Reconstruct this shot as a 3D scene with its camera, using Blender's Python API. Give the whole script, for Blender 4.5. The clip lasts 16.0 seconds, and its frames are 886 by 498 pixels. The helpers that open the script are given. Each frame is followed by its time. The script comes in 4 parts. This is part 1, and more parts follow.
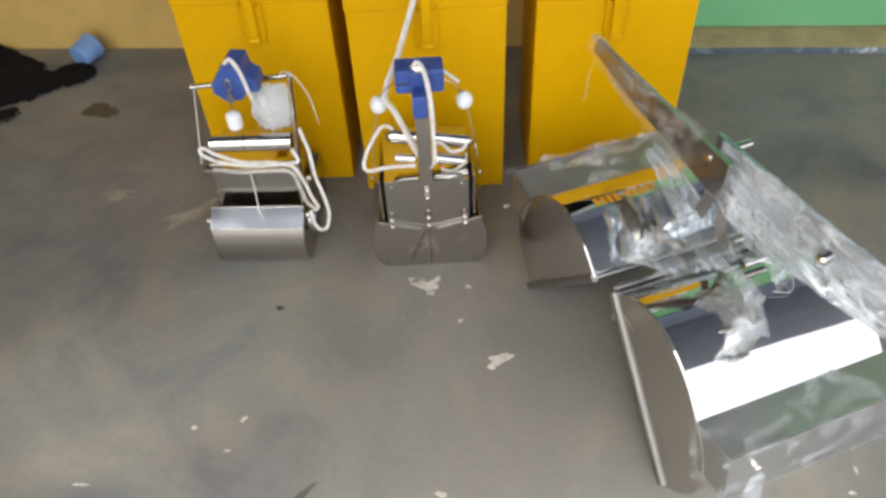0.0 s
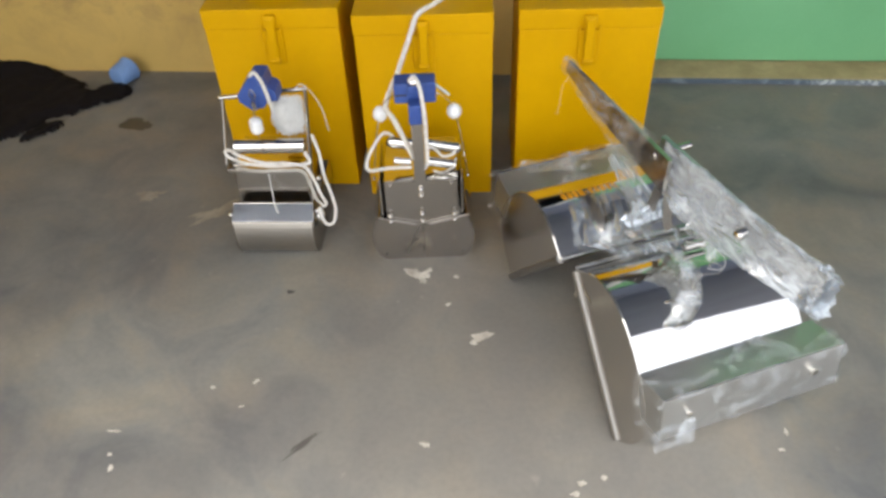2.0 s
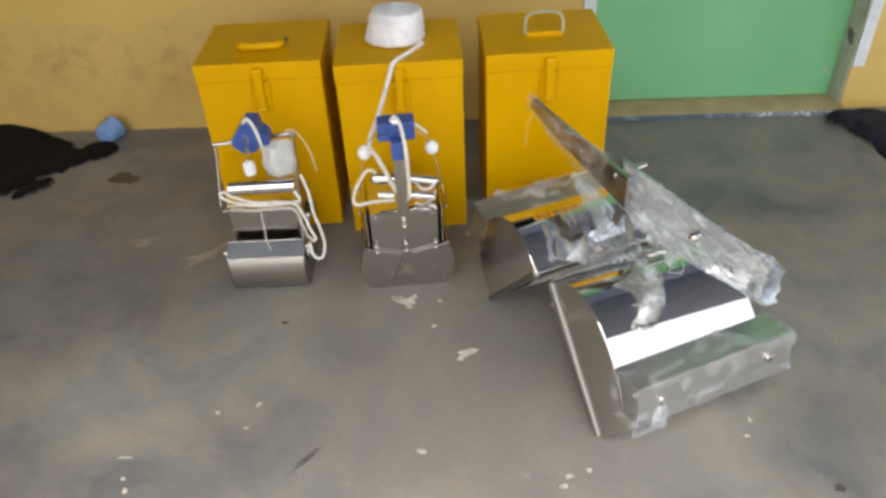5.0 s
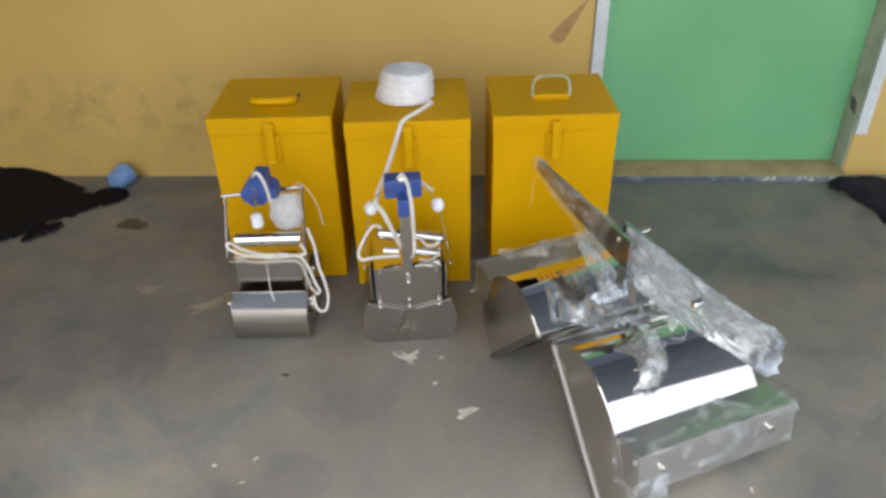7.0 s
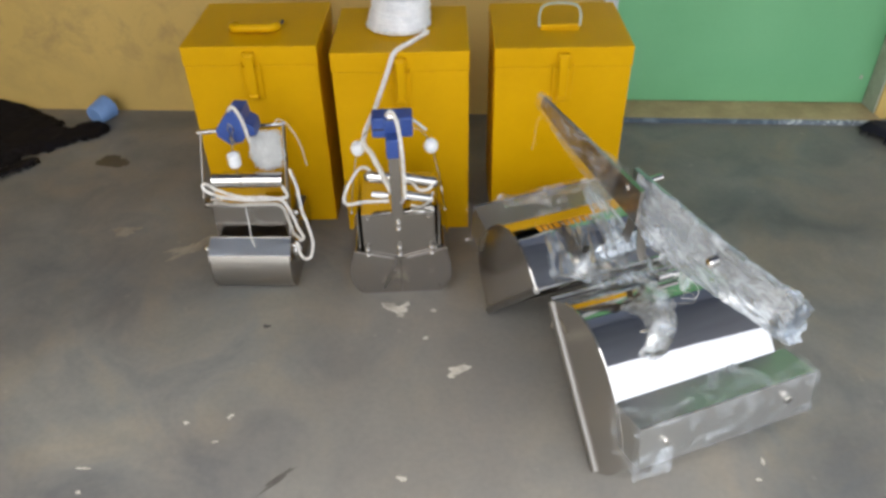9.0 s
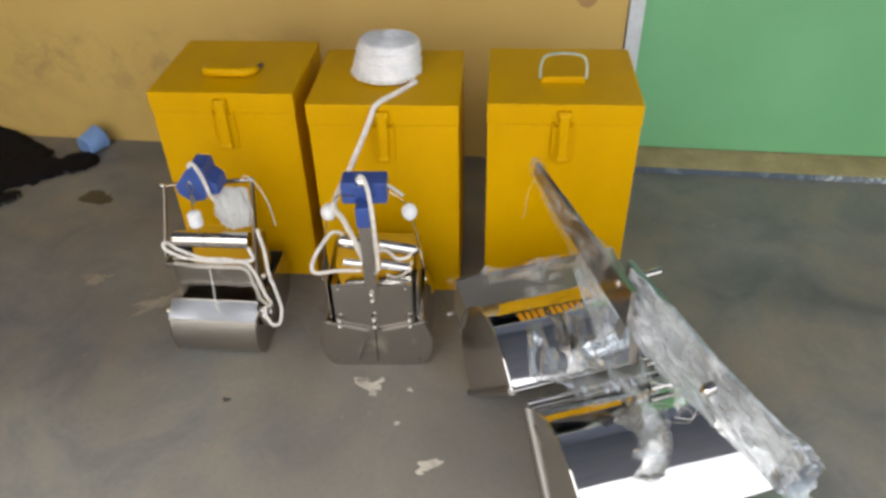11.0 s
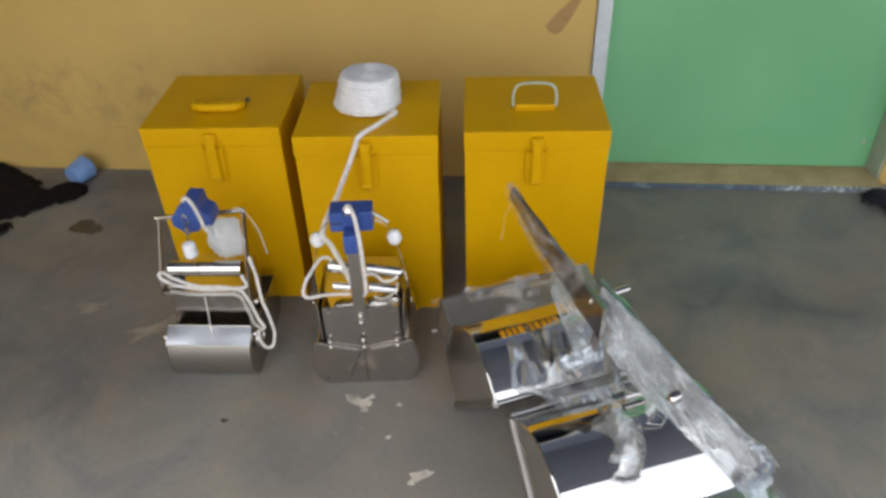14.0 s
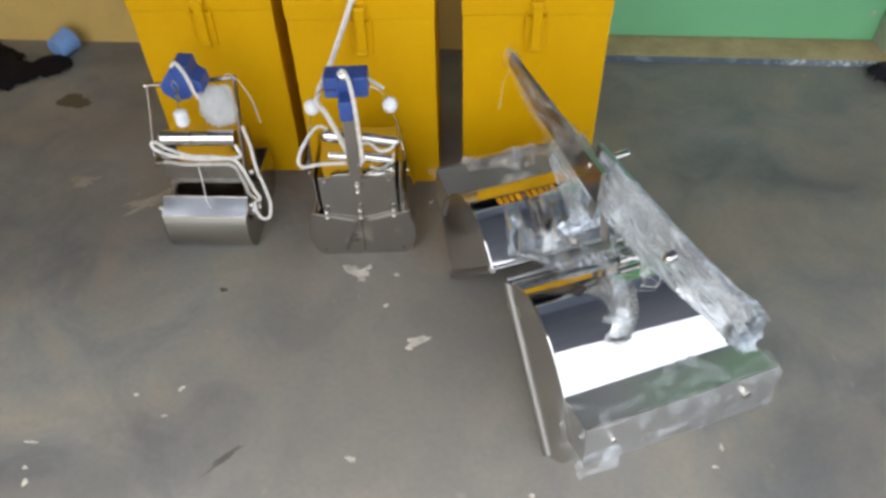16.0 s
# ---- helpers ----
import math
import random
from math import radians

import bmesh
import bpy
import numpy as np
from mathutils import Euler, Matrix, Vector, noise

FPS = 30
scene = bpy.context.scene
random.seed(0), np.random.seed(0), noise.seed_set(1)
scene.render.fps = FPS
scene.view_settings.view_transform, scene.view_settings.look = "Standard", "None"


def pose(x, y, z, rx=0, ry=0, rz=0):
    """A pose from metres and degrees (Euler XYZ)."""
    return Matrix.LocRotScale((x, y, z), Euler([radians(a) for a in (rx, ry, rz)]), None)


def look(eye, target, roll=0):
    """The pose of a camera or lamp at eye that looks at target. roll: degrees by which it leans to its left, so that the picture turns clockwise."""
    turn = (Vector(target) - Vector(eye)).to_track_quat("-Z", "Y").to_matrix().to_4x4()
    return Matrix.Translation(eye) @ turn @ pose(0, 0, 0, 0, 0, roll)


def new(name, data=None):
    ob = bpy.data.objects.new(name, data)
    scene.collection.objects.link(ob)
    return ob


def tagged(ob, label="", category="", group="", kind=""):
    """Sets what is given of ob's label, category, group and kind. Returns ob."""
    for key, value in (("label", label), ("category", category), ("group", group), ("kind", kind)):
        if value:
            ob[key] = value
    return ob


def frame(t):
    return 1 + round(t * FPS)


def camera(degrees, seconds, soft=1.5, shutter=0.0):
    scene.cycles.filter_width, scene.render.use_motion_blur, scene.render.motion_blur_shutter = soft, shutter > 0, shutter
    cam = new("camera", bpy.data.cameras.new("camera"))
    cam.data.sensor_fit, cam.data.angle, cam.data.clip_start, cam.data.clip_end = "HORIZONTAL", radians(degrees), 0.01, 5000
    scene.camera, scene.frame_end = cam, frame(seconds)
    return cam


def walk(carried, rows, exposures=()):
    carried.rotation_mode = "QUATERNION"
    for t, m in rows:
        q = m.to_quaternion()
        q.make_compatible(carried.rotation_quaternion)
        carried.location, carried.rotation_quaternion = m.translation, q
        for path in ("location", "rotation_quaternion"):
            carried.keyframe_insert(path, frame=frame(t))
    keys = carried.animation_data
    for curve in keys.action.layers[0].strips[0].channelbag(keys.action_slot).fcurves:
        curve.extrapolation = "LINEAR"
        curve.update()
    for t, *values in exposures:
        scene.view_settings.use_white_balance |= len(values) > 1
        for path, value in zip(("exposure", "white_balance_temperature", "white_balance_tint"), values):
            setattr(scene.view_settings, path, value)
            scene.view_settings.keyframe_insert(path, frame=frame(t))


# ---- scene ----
cam = camera(61.4, 16.0, soft=3.1)
PATH = [
    (0, (0.482, 0.29, 1.341), (0.35, 1.705, -0.067), -3.0),
    (0.5, (0.529, 0.254, 1.341), (0.429, 1.669, -0.068), -1.9),
    (1, (0.593, 0.217, 1.353), (0.429, 1.621, -0.062), -2.5),
    (1.5, (0.626, 0.156, 1.375), (0.429, 1.581, -0.014), -2.8),
    (2, (0.552, 0.032, 1.419), (0.39, 1.519, 0.092), -2.5),
    (2.5, (0.516, -0.062, 1.448), (0.421, 1.522, 0.231), -3.3),
    (3, (0.504, -0.11, 1.458), (0.441, 1.479, 0.245), -2.5),
    (5.5, (0.52, -0.147, 1.456), (0.442, 1.442, 0.244), -3.2),
    (6, (0.525, -0.125, 1.479), (0.431, 1.512, 0.335), -3.4),
    (6.5, (0.524, -0.124, 1.491), (0.441, 1.538, 0.38), -2.3),
    (7, (0.516, -0.141, 1.484), (0.436, 1.522, 0.376), -1.4),
    (7.5, (0.512, -0.132, 1.47), (0.446, 1.491, 0.303), -1.6),
    (8, (0.517, -0.115, 1.46), (0.431, 1.504, 0.289), -2.5),
    (8.2, (0.51, -0.111, 1.444), (0.435, 1.507, 0.271), -2.1),
    (10.3, (0.674, 0.258, 1.388), (0.505, 1.727, 0.042), 0.5),
    (10.5, (0.678, 0.268, 1.392), (0.515, 1.781, 0.094), 0.5),
    (11, (0.687, 0.281, 1.412), (0.469, 1.846, 0.186), -1.4),
    (11.5, (0.684, 0.256, 1.432), (0.461, 1.875, 0.28), -1.1),
    (12, (0.686, 0.246, 1.444), (0.477, 1.89, 0.324), -1.3),
    (12.5, (0.689, 0.248, 1.456), (0.484, 1.893, 0.337), -1.0),
    (13, (0.695, 0.238, 1.459), (0.499, 1.892, 0.352), -1.3),
    (13.5, (0.69, 0.222, 1.482), (0.514, 1.833, 0.309), -1.1),
    (14, (0.685, 0.219, 1.506), (0.523, 1.801, 0.294), -1.9),
    (14.5, (0.689, 0.207, 1.501), (0.517, 1.778, 0.275), -2.6),
    (15, (0.674, 0.184, 1.497), (0.525, 1.72, 0.224), -1.9),
    (15.5, (0.676, 0.188, 1.475), (0.53, 1.645, 0.113), -1.8),
    (16, (0.68, 0.19, 1.458), (0.543, 1.583, 0.029), -1.7),
]
walk(cam, [(t, look(eye, target, roll)) for t, eye, target, roll in PATH],
     exposures=[(0, 2.06, 6450, 9), (2, 2.06, 6500, 9), (3.2, 1.98, 6750, 9.5), (5.5, 1.94, 6550, 9.5), (6.5, 1.90, 6350, 9.5), (7.5, 1.88, 6300, 9), (10.3, 1.92, 6450, 9.5), (11.5, 1.92, 6750, 10),
                (12.5, 1.82, 6750, 10), (13.5, 1.70, 6500, 10), (14, 1.73, 6350, 10), (15, 1.81, 6300, 9.5), (16, 1.90, 6200, 9)])

# ---- world and light ----
world = bpy.data.worlds.new("sky")
scene.world = world
world.use_nodes = True
wn, wl = world.node_tree.nodes, world.node_tree.links
sky = wn.new("ShaderNodeTexSky")
sky.sky_type = "NISHITA"
sky.sun_disc = False
sky.sun_elevation, sky.sun_rotation = radians(67), radians(202)
sky.dust_density = 4.0
pale = wn.new("ShaderNodeHueSaturation")
pale.inputs["Saturation"].default_value = 0.25
wl.new(sky.outputs[0], pale.inputs["Color"])
wl.new(pale.outputs[0], wn["Background"].inputs[0])
wn["Background"].inputs[1].default_value = 0.14
sun_data = bpy.data.lights.new("sun", "SUN")
sun_data.energy, sun_data.angle, sun_data.color = 1.0, radians(25), (1.0, 0.97, 0.92)
sun = new("sun", sun_data)
sun.matrix_world = look((-0.6, -1.2, 6.9), (0.5, 1.5, 0))


# ---- materials ----
def nodes_of(name):
    m = bpy.data.materials.new(name)
    m.use_nodes = True
    return m, m.node_tree.nodes, m.node_tree.links, m.node_tree.nodes["Principled BSDF"]


def place_of(n, l, real=False):
    """Real-world coordinates for the setting, own coordinates for things."""
    return n.new("ShaderNodeNewGeometry").outputs["Position"] if real else n.new("ShaderNodeTexCoord").outputs["Object"]


def noise_of(n, l, where, scale, detail=4.0, rough=0.55, warp=0.0):
    t = n.new("ShaderNodeTexNoise")
    t.inputs["Scale"].default_value, t.inputs["Detail"].default_value = scale, detail
    t.inputs["Roughness"].default_value, t.inputs["Distortion"].default_value = rough, warp
    l.new(where, t.inputs["Vector"])
    return t.outputs["Fac"]


def ramp_of(n, l, fac, stops):
    r = n.new("ShaderNodeValToRGB")
    while len(r.color_ramp.elements) < len(stops):
        r.color_ramp.elements.new(0.5)
    for e, (p, c) in zip(r.color_ramp.elements, stops):
        e.position, e.color = p, (*(c if isinstance(c, tuple) else (c, c, c)), 1)
    l.new(fac, r.inputs[0])
    return r.outputs["Color"]


def mix_of(n, l, fac, a, b, how="MIX"):
    m = n.new("ShaderNodeMix")
    m.data_type, m.blend_type = "RGBA", how
    for sock, val in ((m.inputs[0], fac), (m.inputs[6], a), (m.inputs[7], b)):
        if isinstance(val, (float, int)):
            sock.default_value = val
        elif isinstance(val, tuple):
            sock.default_value = (*val, 1)
        else:
            l.new(val, sock)
    return m.outputs[2]


def bump_of(n, l, height, strength, distance, bsdf):
    b = n.new("ShaderNodeBump")
    b.inputs["Strength"].default_value, b.inputs["Distance"].default_value = strength, distance
    l.new(height, b.inputs["Height"])
    l.new(b.outputs[0], bsdf.inputs["Normal"])


def surface(name, light, dark, scale=6.0, fine=60.0, rough=(0.4, 0.6), metal=0.0, bump=0.15, depth=0.002, real=False, spread=(0.35, 0.65), speck=0.86, spec=0.5):
    """Two tones mottled at two scales, with uneven gloss and a fine relief."""
    m, n, l, b = nodes_of(name)
    where = place_of(n, l, real)
    big, small = noise_of(n, l, where, scale), noise_of(n, l, where, fine, 3.0)
    tone = ramp_of(n, l, big, [(spread[0], dark), (spread[1], light)])
    grain = ramp_of(n, l, small, [(0.3, speck), (0.7, 1.0)])
    l.new(mix_of(n, l, 1.0, tone, grain, "MULTIPLY"), b.inputs["Base Color"])
    l.new(ramp_of(n, l, big, [(0.3, rough[0]), (0.7, rough[1])]), b.inputs["Roughness"])
    b.inputs["Metallic"].default_value = metal
    b.inputs["Specular IOR Level"].default_value = spec
    if bump:
        bump_of(n, l, small, bump, depth, b)
    return m


def concrete_floor():
    m, n, l, b = nodes_of("worn_cement")
    shift = n.new("ShaderNodeVectorMath")
    shift.inputs[1].default_value = (4.7, 2.9, 0.0)
    l.new(place_of(n, l, True), shift.inputs[0])
    where = shift.outputs[0]
    cloud = noise_of(n, l, where, 1.6, 5.0, 0.6, 0.5)
    patch = noise_of(n, l, where, 4.0, 5.0, 0.6, 0.7)
    rust = noise_of(n, l, where, 2.3, 3.0, 0.5, 0.3)
    fine = noise_of(n, l, where, 70.0, 4.0, 0.6)
    tone = ramp_of(n, l, cloud, [(0.34, (0.118, 0.119, 0.116)), (0.48, (0.174, 0.170, 0.154)), (0.64, (0.220, 0.211, 0.188))])
    tone = mix_of(n, l, ramp_of(n, l, rust, [(0.46, 0.0), (0.66, 0.55)]), tone, (0.200, 0.174, 0.142))
    shade = ramp_of(n, l, patch, [(0.32, (0.70, 0.73, 0.80)), (0.48, (0.97, 0.98, 1.0)), (0.66, (1.17, 1.11, 1.02))])
    tone = mix_of(n, l, 1.0, tone, shade, "MULTIPLY")
    def blotch(x, y, long, wobble, grain, stops):
        """A patch with a ragged border; long: how much it is drawn out from wall to wall."""
        flat = n.new("ShaderNodeVectorMath")
        flat.operation = "MULTIPLY"
        flat.inputs[1].default_value = (1.0 / long, 1.0, 1.0)
        l.new(where, flat.inputs[0])
        away = n.new("ShaderNodeVectorMath")
        away.operation = "DISTANCE"
        away.inputs[1].default_value = ((4.7 + x) / long, 2.9 + y, 0.0)
        l.new(flat.outputs[0], away.inputs[0])
        edge = n.new("ShaderNodeMath")
        edge.operation = "MULTIPLY_ADD"
        edge.inputs[1].default_value = wobble
        l.new(noise_of(n, l, where, grain, 5.0, 0.6, 0.4), edge.inputs[0])
        l.new(away.outputs["Value"], edge.inputs[2])
        return ramp_of(n, l, edge.outputs[0], stops)

    # wide grey stain, paler browner patch, and a dark streak along the door
    # the grey stain also darkens the floor for light falling off leftwards
    dim = blotch(-1.35, 1.15, 1.0, 0.9, 2.6, [(0.0, 0.9), (0.62, 0.72), (1.0, 0.0)])
    tone = mix_of(n, l, dim, tone, mix_of(n, l, 1.0, tone, (0.68, 0.71, 0.76), "MULTIPLY"))
    # browner floor, its colour also lifted to stand for more light here
    buff = blotch(0.56, 1.08, 1.0, 0.6, 3.4, [(0.25, 1.0), (0.65, 0.75), (0.98, 0.0)])
    tone = mix_of(n, l, buff, tone, mix_of(n, l, 0.62, mix_of(n, l, 1.0, tone, (1.22, 1.20, 1.16), "MULTIPLY"), (0.226, 0.205, 0.178)))
    streak = blotch(1.55, 1.95, 6.0, 0.22, 4.0, [(0.10, 1.0), (0.24, 0.0)])
    tone = mix_of(n, l, streak, tone, mix_of(n, l, 1.0, tone, (0.72, 0.75, 0.76), "MULTIPLY"))
    speck = ramp_of(n, l, fine, [(0.28, 0.91), (0.6, 1.0)])
    tone = mix_of(n, l, 1.0, tone, speck, "MULTIPLY")
    pale = ramp_of(n, l, noise_of(n, l, where, 17.0, 3.0, 0.5), [(0.70, 0.0), (0.76, 1.0)])
    tone = mix_of(n, l, mix_of(n, l, 1.0, pale, (0.22, 0.22, 0.22), "MULTIPLY"), tone, (0.40, 0.37, 0.32))
    l.new(tone, b.inputs["Base Color"])
    l.new(ramp_of(n, l, patch, [(0.3, 0.52), (0.7, 0.72)]), b.inputs["Roughness"])
    bump_of(n, l, fine, 0.12, 0.003, b)
    return m


def wall_paint():
    m, n, l, b = nodes_of("ochre_wall_paint")
    where = place_of(n, l, True)
    big = noise_of(n, l, where, 1.8, 4.0)
    tone = ramp_of(n, l, big, [(0.3, (0.535, 0.365, 0.106)), (0.7, (0.615, 0.425, 0.132))])
    grime = ramp_of(n, l, noise_of(n, l, where, 7.0, 6.0, 0.7, 0.6), [(0.47, 0.0), (0.68, 1.0)])
    # dirt sits in a band a third of a metre above the floor, where things have rubbed the wall
    sep = n.new("ShaderNodeSeparateXYZ")
    l.new(where, sep.inputs[0])
    band = ramp_of(n, l, sep.outputs[2], [(0.0, 0.20), (0.2, 0.45), (0.34, 1.0), (0.5, 0.0)])
    left = ramp_of(n, l, sep.outputs[0], [(0.0, 1.0), (0.4, 0.25)])
    amount = mix_of(n, l, 1.0, mix_of(n, l, 1.0, grime, band, "MULTIPLY"), left, "MULTIPLY")
    amount = mix_of(n, l, 1.0, amount, (0.62, 0.62, 0.62), "MULTIPLY")
    l.new(mix_of(n, l, amount, tone, (0.22, 0.155, 0.075)), b.inputs["Base Color"])
    b.inputs["Roughness"].default_value = 0.55
    bump_of(n, l, noise_of(n, l, where, 45.0, 4.0), 0.15, 0.003, b)
    return m


def steel(name, rough, wave=0.0, tint=(0.62, 0.60, 0.57), smear=0.06):
    m, n, l, b = nodes_of(name)
    where = place_of(n, l)
    b.inputs["Metallic"].default_value = 1.0
    b.inputs["Base Color"].default_value = (*tint, 1)
    cloud = noise_of(n, l, where, 14.0, 4.0, 0.6, 0.5)
    l.new(ramp_of(n, l, cloud, [(0.35, rough), (0.75, rough + smear)]), b.inputs["Roughness"])
    if wave:
        bump_of(n, l, noise_of(n, l, where, 9.0, 1.0), wave, 0.01, b)
    return m


def clear_film(name, see=(0.35, 0.92), rough=0.10, streak=(1.0, 1.0, 1.0), milk=0.8, grain=24.0, relief=0.6, foil=0.0, tint=(0.93, 1.01, 1.10), cut=(0.36, 0.58)):
    """Thin clear plastic: mostly see-through, glossy, with milky streaks where it is folded."""
    m, n, l, b = nodes_of(name)
    out = n["Material Output"]
    stretch = n.new("ShaderNodeVectorMath")
    stretch.operation = "MULTIPLY"
    stretch.inputs[1].default_value = streak
    l.new(place_of(n, l), stretch.inputs[0])
    where = stretch.outputs[0]
    b.inputs["Base Color"].default_value = (*[milk * c for c in tint], 1)
    b.inputs["Roughness"].default_value = rough
    b.inputs["Metallic"].default_value = foil
    b.inputs["Specular IOR Level"].default_value = 1.0
    bump_of(n, l, noise_of(n, l, where, grain * 1.6, 3.0, 0.6, 1.0), relief, 0.004, b)
    clear = n.new("ShaderNodeBsdfTransparent")
    mix = n.new("ShaderNodeMixShader")
    l.new(ramp_of(n, l, noise_of(n, l, where, grain, 5.0, 0.65, 1.0), [(cut[0], see[0]), (cut[1], see[1])]), mix.inputs[0])
    l.new(b.outputs[0], mix.inputs[1])
    l.new(clear.outputs[0], mix.inputs[2])
    l.new(mix.outputs[0], out.inputs[0])
    return m


def glass_pane():
    m, n, l, b = nodes_of("window_glass")
    b.inputs["Base Color"].default_value = (0.9, 0.95, 0.95, 1)
    b.inputs["Roughness"].default_value = 0.02
    b.inputs["Transmission Weight"].default_value = 1.0
    b.inputs["IOR"].default_value = 1.1
    return m


CEMENT = concrete_floor()
OCHRE = wall_paint()
CEILING = surface("ceiling_paint", (0.175, 0.22, 0.335), (0.15, 0.19, 0.30), 2.0, 40.0, (0.6, 0.7), real=True)
EARTH = surface("bare_earth", (0.50, 0.43, 0.35), (0.40, 0.34, 0.27), 0.5, 8.0, (0.85, 0.95), real=True)
YELLOW = surface("yellow_enamel", (0.660, 0.362, 0.0008), (0.605, 0.328, 0.0006), 5.0, 90.0, (0.34, 0.46), bump=0.03, depth=0.001, speck=0.975, spec=0.09)
GREEN = surface("green_door_paint", (0.182, 0.458, 0.222), (0.160, 0.418, 0.200), 2.5, 70.0, (0.35, 0.5), bump=0.04, depth=0.001, real=True, speck=0.97)
WHITE = surface("white_frame_paint", (0.66, 0.71, 0.74), (0.58, 0.62, 0.64), 6.0, 60.0, (0.35, 0.5), real=True)
JAMB = surface("grubby_jamb_paint", (0.52, 0.55, 0.46), (0.36, 0.39, 0.31), 9.0, 60.0, (0.45, 0.6), real=True)
SILL = surface("sandy_threshold", (0.50, 0.38, 0.20), (0.36, 0.26, 0.13), 8.0, 60.0, (0.6, 0.8), real=True)
SKIRT = surface("chipped_blue_paint", (0.20, 0.25, 0.29), (0.085, 0.115, 0.15), 22.0, 90.0, (0.45, 0.6), real=True, spread=(0.52, 0.62))
FLAKED = surface("flaking_white_paint", (0.50, 0.54, 0.56), (0.16, 0.19, 0.22), 60.0, 90.0, (0.4, 0.6), real=True, spread=(0.47, 0.60))
PLATE = steel("satin_end_steel", 0.20, 0.0, (0.60, 0.575, 0.54), 0.06)
BEAM_STEEL = steel("beam_steel", 0.36, 0.03, (0.50, 0.50, 0.485), 0.1)
ROLL = steel("rolled_edge_steel", 0.46, 0.03, (0.26, 0.25, 0.235), 0.12)
EDGE = steel("dull_edge_steel", 0.42, 0.02, (0.27, 0.25, 0.23), 0.1)
CHROME = steel("polished_steel", 0.03, 0.03)
MIRROR = steel("mirror_sheet_steel", 0.035, 0.05, (0.66, 0.65, 0.63), 0.03)
SCOOP = steel("satin_scoop_steel", 0.36, 0.05, (0.43, 0.405, 0.37), 0.10)
LIP = steel("bright_lip_steel", 0.20, 0.35, (0.56, 0.59, 0.64), 0.05)
BARE_STEEL = steel("bare_arm_steel", 0.32, 0.03, (0.52, 0.55, 0.58), 0.1)
SHEET = steel("satin_sheet_steel", 0.16, 0.05, (0.46, 0.43, 0.395), 0.12)
FILM = clear_film("clear_plastic_film", (0.45, 0.92), 0.10, (1.0, 0.42, 1.0), 0.74, 17.0, 0.3, 0.25)
GLINT = clear_film("crinkled_plastic_film", (0.24, 0.88), 0.10, (2.4, 0.5, 0.5), 0.82, 16.0, 0.12, 0.75)
SHEET_FILM = clear_film("draped_plastic_film", (0.06, 0.74), 0.11, (2.0, 0.6, 0.6), 0.86, 18.0, 0.15, 0.35)
SHEER = clear_film("sheer_plastic_film", (0.30, 0.99), 0.20, (0.6, 1.0, 1.0), 0.80, 15.0, 0.3, 0.0, (1.0, 0.98, 0.95), (0.32, 0.47))
SLEEVE = clear_film("sleeve_plastic_film", (0.07, 0.70), 0.13, (1.0, 0.45, 1.1), 0.74, 38.0, 0.42, 0.20)
# clear film toned slightly warm
ARM_FILM = clear_film("warm_plastic_film", (0.52, 0.96), 0.12, (1.0, 0.35, 1.0), 0.60, 26.0, 0.4, 0.1, (1.0, 0.97, 0.93))
DRAPED = clear_film("hinge_plastic_film", (0.35, 0.93), 0.12, (1.6, 0.6, 0.6), 0.70, 20.0, 0.2, 0.25)
LOOSE = clear_film("loose_plastic_film", (0.64, 0.985), 0.10, (0.6, 1.0, 1.0), 0.85, 24.0, 0.4)
THIN = clear_film("thin_plastic_film", (0.52, 0.95), 0.10, (0.6, 1.0, 1.0), 0.72, 16.0, 0.3, 0.2, (0.95, 1.0, 1.05), (0.32, 0.50))
ROPE = surface("white_braided_rope", (0.91, 0.89, 0.85), (0.72, 0.68, 0.62), 60.0, 300.0, (0.7, 0.85), bump=0.4, depth=0.002)
ROPE_OLD = surface("greyed_rope", (0.66, 0.63, 0.57), (0.45, 0.42, 0.37), 60.0, 300.0, (0.7, 0.85), bump=0.4, depth=0.002)
SPOOL = surface("wrapped_white_rope", (0.88, 0.89, 0.91), (0.74, 0.76, 0.79), 30.0, 160.0, (0.3, 0.55), bump=0.5, depth=0.003)
BLUE = surface("blue_plastic", (0.045, 0.10, 0.36), (0.03, 0.07, 0.27), 12.0, 120.0, (0.35, 0.5))
PALE_BLUE = surface("pale_blue_plastic", (0.20, 0.35, 0.66), (0.17, 0.30, 0.58), 12.0, 120.0, (0.4, 0.55))
FOAM = surface("white_foam", (0.86, 0.87, 0.88), (0.76, 0.77, 0.79), 20.0, 160.0, (0.6, 0.8))
NYLON = surface("white_nylon_line", (0.82, 0.82, 0.80), (0.70, 0.70, 0.68), 40.0, 160.0, (0.3, 0.5))
BLACK = surface("black_cloth", (0.0105, 0.0085, 0.0100), (0.006, 0.005, 0.0058), 12.0, 150.0, (0.85, 0.95), bump=0.3, depth=0.003, spec=0.15)
NAVY = surface("dark_navy_cloth", (0.022, 0.023, 0.034), (0.012, 0.012, 0.018), 14.0, 150.0, (0.8, 0.9), bump=0.4, depth=0.003, spec=0.2)
PRINT = surface("faded_violet_print", (0.13, 0.14, 0.30), (0.03, 0.03, 0.06), 60.0, 200.0, (0.7, 0.9))
PLASTER = surface("dried_plaster", (0.66, 0.62, 0.54), (0.42, 0.38, 0.32), 30.0, 200.0, (0.75, 0.9), bump=0.6, depth=0.002)
SMEAR = surface("pale_cement_smear", (0.34, 0.31, 0.245), (0.23, 0.205, 0.165), 22.0, 120.0, (0.7, 0.85))
